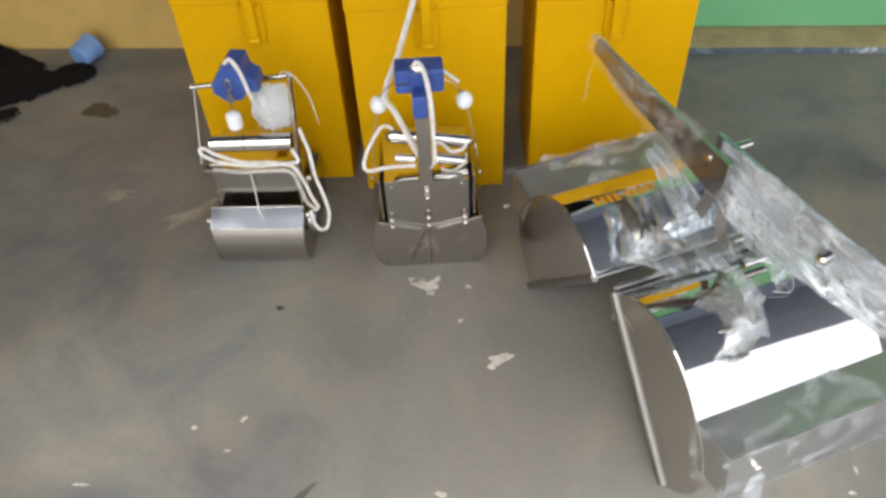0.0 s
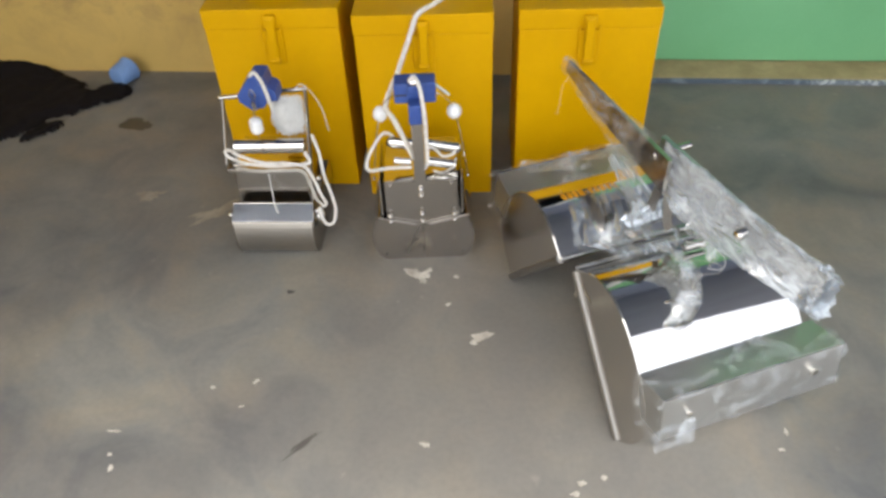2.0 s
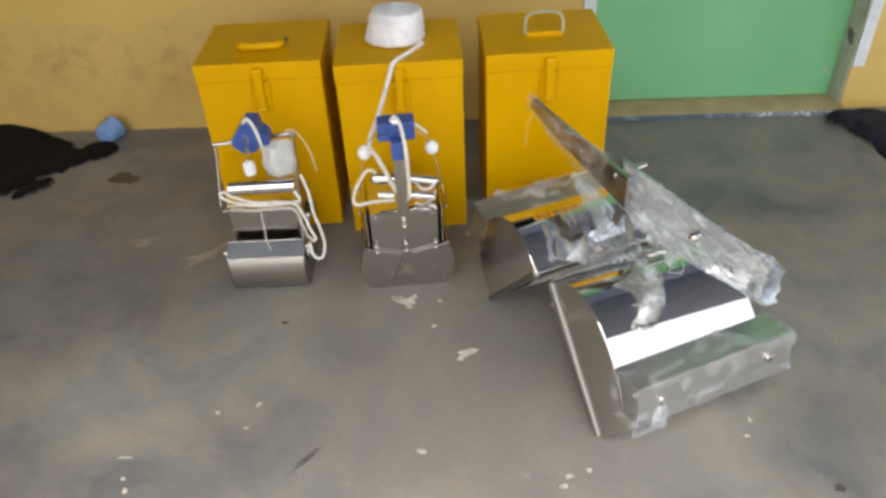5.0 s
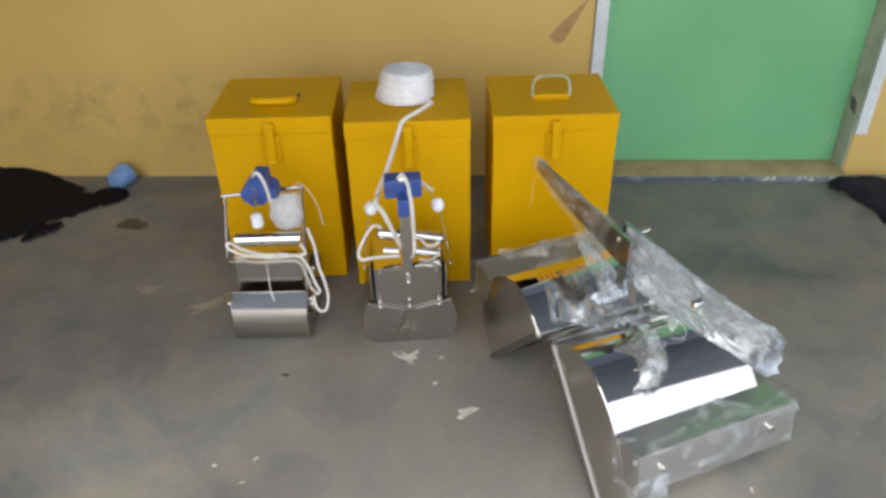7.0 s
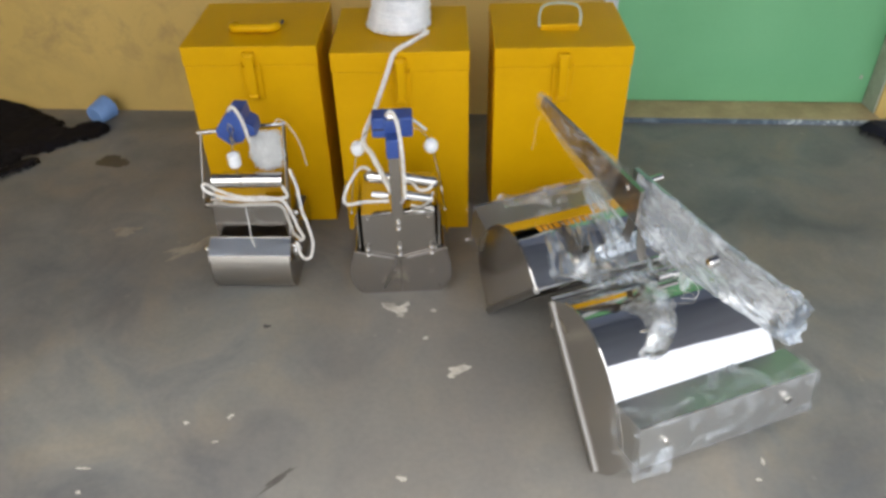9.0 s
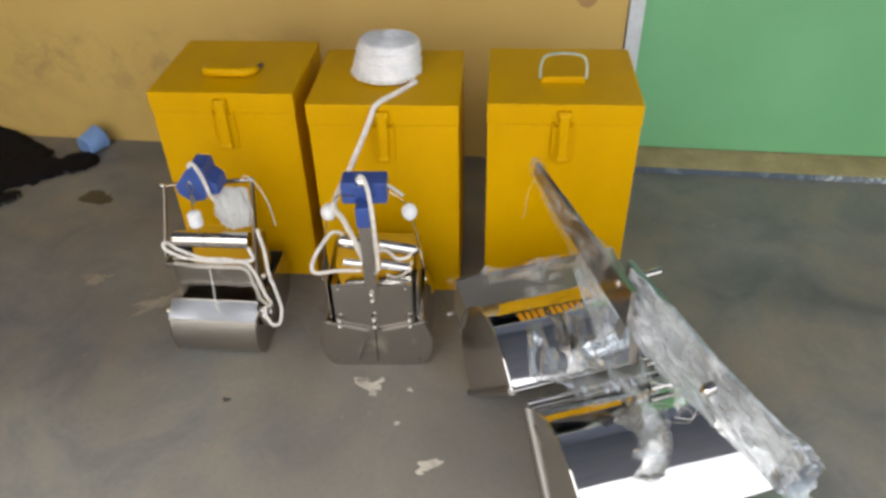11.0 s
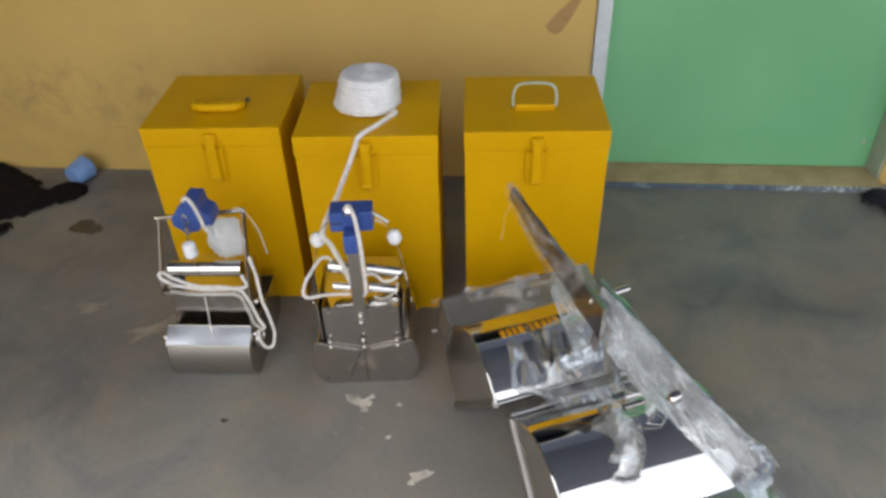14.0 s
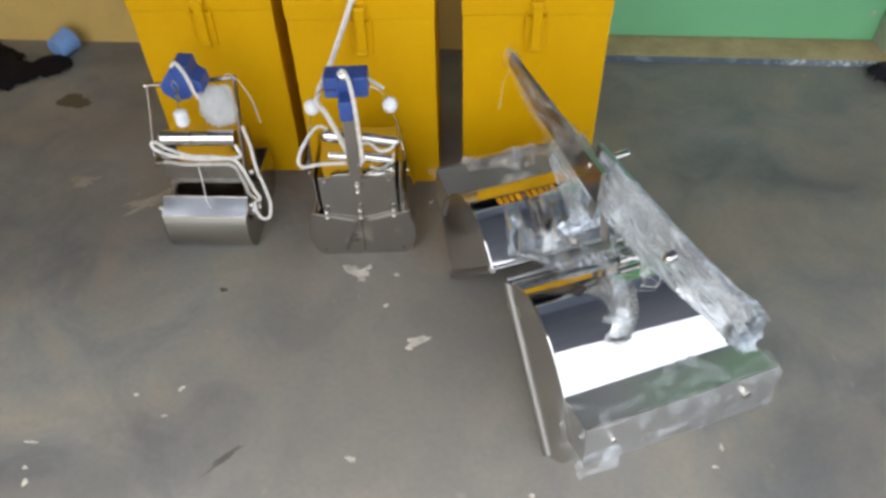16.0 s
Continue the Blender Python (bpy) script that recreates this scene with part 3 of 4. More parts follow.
g2 = thing("grab_sampler", pose(0.331, 1.590, 0.0, 0, 0, 6), "polished steel grab sampler with closed scoops and blue release", "sampler", "small grab samplers")
D2 = 0.20
body = part("body", bm_join(bm_box((-0.096, 0, 0.112), (0.096, 0.003, 0.262), 0.001), bm_box((-0.096, D2 - 0.003, 0.112), (0.096, D2, 0.262), 0.001),
    bm_box((-0.096, 0.003, 0.112), (-0.093, D2 - 0.003, 0.262)), bm_box((0.093, 0.003, 0.112), (0.096, D2 - 0.003, 0.262))), SHEET, g2)
for sd in (-1, 1):
    part("lid", bm_prism([(sd * 0.002, 0.268), (sd * 0.096, 0.263), (sd * 0.096, 0.266), (sd * 0.002, 0.271)], 0.0, D2, 1), MIRROR, g2, "mirror-bright hinged lid")
    out = scoop_outline(sd)
    scoop = part("scoop", bm_shell(out[1:], 0.0, D2, 0.0025 * sd, axis=1), MIRROR, g2, smooth=False)
    part("end_plate", bevelled(bm_prism(out, -0.006, -0.003, 1), 0.001, 1), SHEET, scoop)
    part("end_plate", bm_prism(out, D2 + 0.003, D2 + 0.006, 1), SHEET, scoop)
    part("side_plate", bm_box((sd * 0.108 - 0.002, 0.004, 0.150), (sd * 0.108 + 0.002, D2 - 0.012, 0.268), 0.001), PLATE, g2)
    for z in (0.157, 0.138):
        part("bolt", dome((sd * 0.086, -0.006, z), 0.0080), CHROME, g2, smooth=True)
    part("bolt", dome((sd * 0.106, -0.004, 0.020), 0.004), SOOT, g2, smooth=True)
    part("bolt", dome((sd * 0.080, -0.002, 0.255), 0.004), CHROME, g2, smooth=True)
    part("bolt", dome((sd * 0.126, 0.06, 0.235), 0.005), CHROME, g2, smooth=True)
    part("float", bm_ball((sd * 0.094, 0.075, 0.424), 0.0185, 1.12), FOAM, g2, "white foam ball", smooth=True)
    part("wire", bm_tube(glide([(sd * 0.126, 0.06, 0.235), (sd * 0.112, 0.07, 0.34), (sd * 0.094, 0.075, 0.424), (sd * 0.072, 0.07, 0.468), (sd * 0.03, 0.06, 0.496)], 6), 0.0013, 6), CHROME, g2, smooth=True)
    # closing springs in chrome sleeves, two above one another
    reach, sag = (0.098, 0.022) if sd > 0 else (0.072, -0.004)
    part("spring_tube", bm_rod((sd * 0.016, 0.075, 0.330), (sd * reach, 0.082, 0.330 - sag), 0.0165, 24), CHROME, g2, smooth=True)
    part("spring_tube", bm_rod((sd * 0.022, 0.040, 0.298), (sd * (reach - 0.006), 0.044, 0.298 - sag * 0.8), 0.0125 if sd > 0 else 0.0095, 20), CHROME, g2, smooth=True)
    part("spring_cap", bm_join(bm_rod((sd * (reach - 0.012), 0.082, 0.330 - sag), (sd * (reach - 0.006), 0.082, 0.330 - sag), 0.0178, 24), bm_ball((sd * (reach + 0.001), 0.082, 0.330 - sag), 0.0145)), CHROME, g2, smooth=True)
    part("tie", bm_tube(glide([(sd * 0.128, -0.008, 0.154), (sd * 0.07, -0.009, 0.138), (sd * 0.018, -0.009, 0.124)], 5), 0.0014, 6), EDGE, g2, smooth=True)
part("stem", bm_prism([(-0.0145, 0.225), (0.0145, 0.225), (0.0145, 0.450), (-0.0145, 0.450)], -0.006, -0.003, 1), SHEET, g2, "flat upright steel strip")
for z in (0.243, 0.222, 0.160, 0.136):
    part("bolt", dome((0.0, -0.006, z), 0.0082), CHROME, g2, smooth=True)
release = part("release_block", bm_join(bm_box((-0.052, 0.030, 0.476), (0.050, 0.085, 0.530), 0.006), bm_box((-0.018, -0.012, 0.440), (0.014, 0.034, 0.492), 0.005), bm_box((-0.020, 0.022, 0.500), (0.022, 0.034, 0.528), 0.004)), BLUE, g2, "blue plastic release block")
part("slot", bm_box((-0.050, 0.0285, 0.498), (-0.021, 0.0305, 0.5015)), SOOT, release)
part("pulley", bm_rod((-0.010, 0.035, 0.532), (0.006, 0.035, 0.532), 0.013, 18), CHROME, release, smooth=True)
part("hanger", bm_rod((0.044, 0.05, 0.520), (0.082, 0.066, 0.476), 0.0035, 8), WHITE, release)
part("cord", bm_rope([(-0.014, 0.036, 0.535), (-0.002, 0.026, 0.552), (0.012, 0.006, 0.532), (0.020, -0.014, 0.47), (0.021, -0.014, 0.39), (0.021, -0.006, 0.318)], 0.0050), ROPE, g2, smooth=True)
part("cord", bm_rope([(-0.02, 0.012, 0.300), (-0.08, 0.005, 0.305), (-0.126, 0.0, 0.303), (-0.136, 0.008, 0.316), (-0.124, 0.03, 0.340), (-0.098, 0.07, 0.362), (-0.080, 0.085, 0.358), (-0.066, 0.085, 0.345)], 0.0042), ROPE, g2, smooth=True)
part("cord", bm_rope([(0.022, 0.02, 0.352), (0.035, 0.03, 0.345), (0.045, 0.045, 0.326), (0.062, 0.05, 0.304), (0.088, 0.06, 0.303), (0.098, 0.075, 0.318)], 0.004), ROPE, g2, smooth=True)
part("cord", bm_rope([(0.035, 0.025, 0.276), (0.06, 0.02, 0.273), (0.085, 0.03, 0.283), (0.096, 0.05, 0.298)], 0.0032), ROPE_OLD, g2, smooth=True)

# dark reflections in the polished scoop, laid on as thin flat shapes
part("reflection_mark", bm_prism([(-0.052, 0.018), (-0.046, 0.016), (-0.020, 0.082), (-0.008, 0.118), (-0.013, 0.118), (-0.028, 0.080)], -0.0066, -0.0062, 1), EDGE, g2, "dark reflection painted on the scoop")
part("reflection_mark", bm_prism([(-0.040, 0.060), (-0.034, 0.054), (-0.016, 0.066), (-0.012, 0.076), (-0.022, 0.074)], -0.0066, -0.0062, 1), EDGE, g2, "dark reflection painted on the scoop")

# the sampler beside it, standing a quarter turn round
g1 = thing("grab_sampler", pose(-0.080, 1.612, 0.0, 0, 0, 2), "polished steel grab sampler side-on with coiled line", "sampler", "small grab samplers")
part("body", bm_join(bm_box((-0.104, 0.028, 0.130), (0.092, 0.031, 0.262), 0.001), bm_box((-0.104, 0.170, 0.130), (0.092, 0.173, 0.262), 0.001),
    bm_box((-0.104, 0.031, 0.130), (-0.101, 0.170, 0.262)), bm_box((0.089, 0.031, 0.130), (0.092, 0.170, 0.262))), SHEET, g1)
for sd in (0, 1):
    near = [(-0.0455, 0.134), (-0.053, 0.112), (-0.0565, 0.085), (-0.054, 0.058), (-0.046, 0.034), (-0.033, 0.015), (-0.018, 0.004), (-0.004, 0.0)]
    curve = [tuple(p) for p in glide([(p, q, 0) for p, q in near], 4)]
    curve = [(p if sd == 0 else 0.200 - p, q) for p, q, _ in curve]
    flat_in = [(0.098, 0.0), (0.098, 0.134)] if sd == 0 else [(0.102, 0.0), (0.102, 0.134)]
    sc = part("scoop", bm_shell(curve + flat_in[:1], -0.112, 0.104, 0.0025 if sd == 0 else -0.0025), SCOOP, g1, "satin barrel-shaped scoop", smooth=True)
    for x0 in (-0.116, 0.105):
        part("end_plate", bm_prism(curve + flat_in, x0, x0 + 0.003), SHEET, sc)
part("lip", bevelled(bm_prism([(-0.048, 0.132), (-0.045, 0.128), (-0.002, 0.160), (-0.005, 0.164)], -0.116, 0.108), 0.0008, 1), LIP, g1, "bright folded lip")
part("fold", bm_rod((-0.116, -0.0465, 0.1305), (0.108, -0.0465, 0.1305), 0.0030, 14), SHEET, g1, smooth=True)
part("fold", bm_rod((-0.116, -0.0035, 0.162), (0.108, -0.0035, 0.162), 0.0026, 14), CHROME, g1, smooth=True)
part("hinge_ring", bm_tube(glide([(0.116, 0.02 + 0.030 * math.cos(g), 0.108 + 0.030 * math.sin(g)) for g in [2 * math.pi * k / 12 for k in range(13)]], 3), 0.006, 10), CHROME, g1, "chrome ring at the hinge", smooth=True)
part("rim_bar", bm_box((-0.116, 0.012, 0.252), (0.100, 0.040, 0.266), 0.003), SHEET, g1)
part("deck", bm_box((-0.104, 0.031, 0.266), (0.092, 0.170, 0.269), 0.001), MIRROR, g1)
part("top_tube", bm_rod((-0.088, 0.045, 0.318), (0.100, 0.045, 0.321), 0.0200, 28), CHROME, g1, "chrome cross tube", smooth=True)
part("collar", bm_rod((-0.012, 0.045, 0.319), (-0.006, 0.045, 0.319), 0.0206, 28), SHEET, g1, smooth=True)
for x, y, z in ((-0.124, -0.02, 0.135), (0.114, -0.005, 0.138), (0.128, 0.02, 0.232)):
    part("bolt", bm_ball((x, y, z), 0.0095), CHROME, g1, smooth=True)
part("left_strap", bevelled(bm_prism([(0.040, 0.262), (0.053, 0.258), (0.138, 0.412), (0.128, 0.418)], -0.127, -0.123), 0.0008, 1), EDGE, g1, "narrow steel strap")
part("cross_bar", bm_join(bm_rod((-0.130, 0.132, 0.415), (0.100, 0.132, 0.441), 0.0062, 14), bm_ball((-0.131, 0.132, 0.415), 0.0075), bm_ball((0.101, 0.132, 0.441), 0.0080)), PLATE, g1, "bare steel cross bar", smooth=True)
part("side_strap", bevelled(bm_prism([(0.004, 0.135), (0.030, 0.135), (0.146, 0.440), (0.124, 0.446)], 0.100, 0.104), 0.0008, 1), EDGE, g1, "flat slanting steel strap")
part("release_block", bevelled(bm_prism([(-0.052, 0.446), (-0.026, 0.424), (0.01, 0.43), (0.02, 0.446), (0.048, 0.449), (0.044, 0.476), (0.026, 0.488), (0.022, 0.518), (-0.012, 0.52), (-0.03, 0.498), (-0.054, 0.466)], 0.055, 0.115, 1), 0.004), BLUE, g1, "blue plastic release block")
part("clip", bm_join(bm_rod((-0.010, 0.030, 0.462), (-0.008, 0.032, 0.438), 0.0055, 12), bm_tube(glide([(-0.010, 0.040, 0.462), (-0.016, 0.036, 0.478), (-0.009, 0.034, 0.494), (-0.002, 0.036, 0.478), (-0.008, 0.040, 0.462)], 5), 0.0018, 6)), CHROME, g1, "chrome snap clip", smooth=True)
part("wire", bm_rod((-0.012, 0.028, 0.440), (-0.010, 0.022, 0.346), 0.0014, 6), CHROME, g1)
part("float", bm_join(bm_rod((-0.011, 0.022, 0.384), (-0.012, 0.024, 0.408), 0.0165, 20), bm_ball((-0.012, 0.024, 0.408), 0.0165, 0.6), bm_ball((-0.011, 0.022, 0.384), 0.0165, 0.6)), FOAM, g1, "white foam bobbin", smooth=True)
part("cord", bm_rope([(-0.012, 0.055, 0.520), (0.004, 0.045, 0.536), (0.020, 0.040, 0.512), (0.028, 0.045, 0.46), (0.030, 0.055, 0.43)], 0.0045), ROPE, g1, smooth=True)
skein = []
rnd = random.Random(4)
for k in range(420):
    g, rr = rnd.uniform(0, 2 * math.pi), 0.036 * math.sqrt(rnd.random())
    x0, y0 = 0.054 + rr * math.cos(g), 0.092 + 0.45 * rr * math.sin(g)
    top, low = 0.428 + rnd.uniform(-0.030, 0.014), 0.338 + rnd.uniform(-0.010, 0.018)
    lean, bow = rnd.uniform(-0.012, 0.012), rnd.uniform(-0.012, 0.012)
    skein.append(bm_tube(glide([(x0, y0, low), (x0 + bow, y0 + bow, (top + low) / 2), (x0 + lean, y0, top), (x0 + lean + 0.007, y0 - 0.004, top - 0.006), (x0 + 0.008 - bow, y0 - 0.006, (top + low) / 2), (x0 + 0.004, y0, low + 0.004)], 3), 0.0009, 4))
part("line_skein", bm_join(*skein), NYLON, g1, "loose skein of white nylon line", smooth=True)
part("stray_line", bm_tube(glide([(0.080, 0.11, 0.448), (0.100, 0.10, 0.472), (0.128, 0.09, 0.455), (0.152, 0.08, 0.410), (0.164, 0.07, 0.350)], 8), 0.0009, 6), NYLON, g1, smooth=True)
part("cord", bm_rope([(0.100, 0.03, 0.310), (0.115, 0.01, 0.292), (0.085, 0.010, 0.284), (0.02, 0.010, 0.278), (-0.05, 0.012, 0.284), (-0.100, 0.016, 0.302), (-0.112, 0.024, 0.316), (-0.100, 0.026, 0.318), (-0.070, 0.018, 0.304), (-0.01, 0.008, 0.290), (0.05, 0.004, 0.292), (0.100, -0.002, 0.286), (0.122, -0.012, 0.255), (0.136, -0.016, 0.205), (0.146, -0.016, 0.172), (0.134, -0.018, 0.165)], 0.0042), ROPE, g1, smooth=True)
part("cord", bm_rope([(-0.085, 0.004, 0.276), (-0.02, -0.004, 0.273), (0.05, -0.006, 0.277), (0.096, -0.006, 0.272), (0.112, -0.012, 0.232), (0.122, -0.016, 0.190), (0.140, -0.018, 0.166)], 0.0042), ROPE_OLD, g1, smooth=True)
part("cord", bm_rope([(0.118, 0.06, 0.345), (0.138, 0.03, 0.305), (0.146, 0.01, 0.255), (0.160, -0.004, 0.205), (0.168, -0.010, 0.150), (0.158, -0.014, 0.105), (0.140, -0.016, 0.100), (0.128, -0.014, 0.120), (0.124, -0.006, 0.150)], 0.0042), ROPE, g1, smooth=True)
part("draw_line", bm_tube(glide([(-0.006, 0.018, 0.262), (-0.002, 0.002, 0.20), (0.002, -0.014, 0.168), (0.012, -0.030, 0.150)], 6), 0.0014, 6), NYLON, g1, smooth=True)

# ---- large clamshell grab, half unwrapped ----
grab = thing("clamshell_grab", pose(0.858, 0.904, 0, 0, 0, 23.6), "large mirror-steel clamshell grab lying open, partly wrapped in film", "grab sampler")
WIDE = 0.400
JAW_WIDE = 0.378
MID = 0.3915
REAR_SHIFT = -0.014
ARMS = pose(0.858, 0.904, 0, 0, 0, 23.6).inverted() @ pose(0.860, 0.905, 0, 0, 0, 26.4)


def swung(bm):
    """The arms hang a little askew on the jaws and lean in towards the pivot."""
    for v in bm.verts:
        k = min(1.0, max(0.0, (0.83 - v.co.y) / 0.43))
        v.co = ARMS @ Vector((v.co.x - 0.032 * k, v.co.y, v.co.z + 0.002 * k))
    return bm


def jaw_curve(steps=56):
    """The bent back of a jaw: from the hinge edge over the top to the digging lip."""
    hinge, lip = Vector((0.368, 0.286)), Vector((0.110, 0.001))
    along = (hinge - lip) / 2
    mid, out = (hinge + lip) / 2, Vector((-along.y, along.x)).normalized()
    pts = []
    for k in range(steps + 1):
        g = math.pi * k / steps
        c, s = math.cos(g), math.sin(g)
        pts.append(mid + along * math.copysign(abs(c) ** (2 / 2.5), c) + out * 0.190 * abs(s) ** (2 / 2.5))
    return pts


def jaw(back):
    def at(p):
        return (2 * MID - p[0], p[1]) if back else (p[0], p[1])
    curve = [at(p) for p in jaw_curve()]
    sign = -1 if back else 1
    shell = part("jaw", bm_shell(curve, 0.003, JAW_WIDE - 0.003, 0.0025 * sign), MIRROR, grab, "mirror-polished curved jaw", smooth=True)
    for a0, a1 in ((0.0, 0.0028), (JAW_WIDE - 0.0028, JAW_WIDE)):
        part("end_plate", bm_prism(curve, a0, a1), PLATE, shell)
    h, lp = at((0.368, 0.286)), at((0.112, 0.004))
    part("edge_strip", bm_rod((0.0, *h), (0.0, *lp), 0.0095, 18), ROLL, shell, "rolled edge strip", smooth=True)
    part("edge_strip", bm_rod((JAW_WIDE, *h), (JAW_WIDE, *lp), 0.0095, 18), ROLL, shell, smooth=True)
    # chrome tube added on the bent edge to carry its white highlight
    part("rim", bm_tube(even([Vector((-0.0005, *p)) for p in curve[:44]], 0.006), 0.0024, 8), CHROME, shell, "chrome tube added for the bent edge's highlight", smooth=True)
    part("lip_bar", bm_rod((0.0, *at((0.372, 0.290))), (JAW_WIDE, *at((0.372, 0.290))), 0.006, 12), CHROME, shell, smooth=True)
    box = [at(p) for p in ((0.088, 0.258), (0.000, 0.277), (-0.016, 0.176), (0.052, 0.164))]
    beam = part("ballast_beam", bevelled(bm_prism(box, -0.002, WIDE + 0.002), 0.002), BEAM_STEEL, grab, "square steel ballast beam")
    # thin chrome rod added along the corner, shaped to give a highlight
    part("edge", bm_rod((0.0, *at((0.0012, 0.2768))), (WIDE, *at((0.0012, 0.2768))), 0.0022, 8), CHROME, beam, "chrome rod added for the edge's highlight", smooth=True)
    n = Vector((0, -0.087, 0.014)).normalized() if not back else Vector((0, 0.087, 0.014)).normalized()
    for a in (0.055, 0.338):
        q = at((-0.008, 0.230))
        part("bolt", bm_rod((a, *q), Vector((a, *q)) + Vector((0, n.y, 0)) * 0.006, 0.010 if a > 0.3 else 0.006, 6), CHROME, beam)
    if back:
        beam.location.x = REAR_SHIFT
    return shell


front = jaw(False)
for y0, z0, ry, rz, tn, k in ((0.315, 0.268, 0.020, 0.006, 0.2, 1), (0.352, 0.232, 0.006, 0.016, 0.3, 2)):
    dust = bm_blot(0, 0, ry, rz, tn, 0.0005, 60 + k, 0.5)
    for v in dust.verts:
        v.co = Vector((-0.0004 - v.co.z, y0 + v.co.x, z0 + v.co.y))
    part("dust_smear", dust, SMEAR, front, "pale dried smear")
rear = jaw(True)


def flip(p):
    return (2 * MID - p[0], p[1])


# arms, hinge plates and pins
front_arm = [(0.430, 0.538), (-0.035, 0.536), (-0.042, 0.490), (0.150, 0.470), (0.430, 0.455)]
back_arm = [(0.352, 0.534), (0.824, 0.529), (0.832, 0.498), (0.640, 0.472), (0.352, 0.452)]
part("arm", swung(bevelled(bm_prism(front_arm, 0.262, 0.272), 0.002)), BARE_STEEL, grab, "flat steel lifting arm")
part("arm", swung(bevelled(bm_prism(back_arm, 0.228, 0.238), 0.002)), SHEET, grab, "flat steel lifting arm")
for bk in (False, True):
    pl = [(0.410, 0.522), (0.382, 0.518), (0.342, 0.350), (0.356, 0.332), (0.370, 0.345)]
    pl = [flip(p) for p in pl] if bk else pl
    for a in (0.262,):
        part("hinge_plate", swung(bevelled(bm_prism(pl, a + (0.004 if bk else 0), a + (0.007 if bk else 0.003)), 0.0008, 1)), EDGE, grab)
part("pivot_pin", swung(bm_rod((0.228, MID + 0.015, 0.512), (0.322, MID + 0.015, 0.514), 0.0085, 16)), CHROME, grab, "chrome pivot pin", smooth=True)
part("cross_rod", bm_rod((0.235, 0.352, 0.345), (0.335, 0.352, 0.350), 0.005, 14), CHROME, grab, smooth=True)
part("tab", bm_rod((0.208, 0.290, 0.353), (0.258, 0.290, 0.353), 0.009, 20), CHROME, grab, "bright steel tab", smooth=True)
part("bolt", swung(bm_join(bm_rod((0.236, 0.134, 0.505), (0.250, 0.134, 0.508), 0.011, 18), bm_ball((0.237, 0.134, 0.505), 0.0105))), CHROME, grab, smooth=True)
rear.location.x = REAR_SHIFT
# lettering on the rear jaw that cannot be read
jc = [flip(p) for p in jaw_curve()]


def on_rear(s):
    k = s * (len(jc) - 1)
    i = int(k)
    p, q = Vector(jc[i]), Vector(jc[i + 1])
    m = p.lerp(q, k - i)
    d = (q - p).normalized()
    return m, d, Vector((-d.y, d.x))


rnd = random.Random(9)
spot = 0.062
for k in range(10):
    wide = rnd.uniform(0.009, 0.013) if k != 4 else 0.006
    bm = bmesh.new()
    rows = []
    for i in range(4):
        m, d, nrm = on_rear((0.215 + 0.045 * i / 3) if k != 4 else (0.233 + 0.008 * i / 3))
        mid = Vector((MID + 0.1, 0.15))
        nrm = nrm if nrm.dot(m - mid) > 0 else -nrm
        m = m + nrm * 0.0006
        rows.append((bm.verts.new((spot, m.x, m.y)), bm.verts.new((spot + wide, m.x, m.y))))
    for p, q in zip(rows, rows[1:]):
        bm.faces.new((p[0], p[1], q[1], q[0]))
    part("letter_bar", bm, ORANGE, rear)
    spot += wide + 0.0042

# ---- clear film on the grab ----
def bm_hug(outline, a0, a1, seed, amp=0.0016, freq=14.0, along=60, slack=0.002):
    """Film pulled tight round a bar of that outline, with a few wrinkles."""
    c = sum((Vector(p) for p in outline), Vector((0, 0))) / len(outline)
    path = []
    for k, p in enumerate(outline):
        p, q = Vector(p), Vector(outline[(k + 1) % len(outline)])
        path += [p.lerp(q, j / 10) for j in range(10)]
    bm, rings = bmesh.new(), []
    for i in range(along + 1):
        a = a0 + (a1 - a0) * i / along
        ring = []
        for p in path:
            d = (p - c).normalized()
            w = slack + max(0.0, crease((a, p.x, p.y), amp, freq, seed))
            tear = 0.012 * noise.noise(Vector((p.x * 60, p.y * 60, seed))) if i in (0, along) else 0.0
            ring.append(bm.verts.new((a + tear, p.x + d.x * w, p.y + d.y * w)))
        rings.append(ring)
    for i in range(along):
        for j in range(len(path)):
            k = (j + 1) % len(path)
            bm.faces.new((rings[i][j], rings[i][k], rings[i + 1][k], rings[i + 1][j]))
    return bm


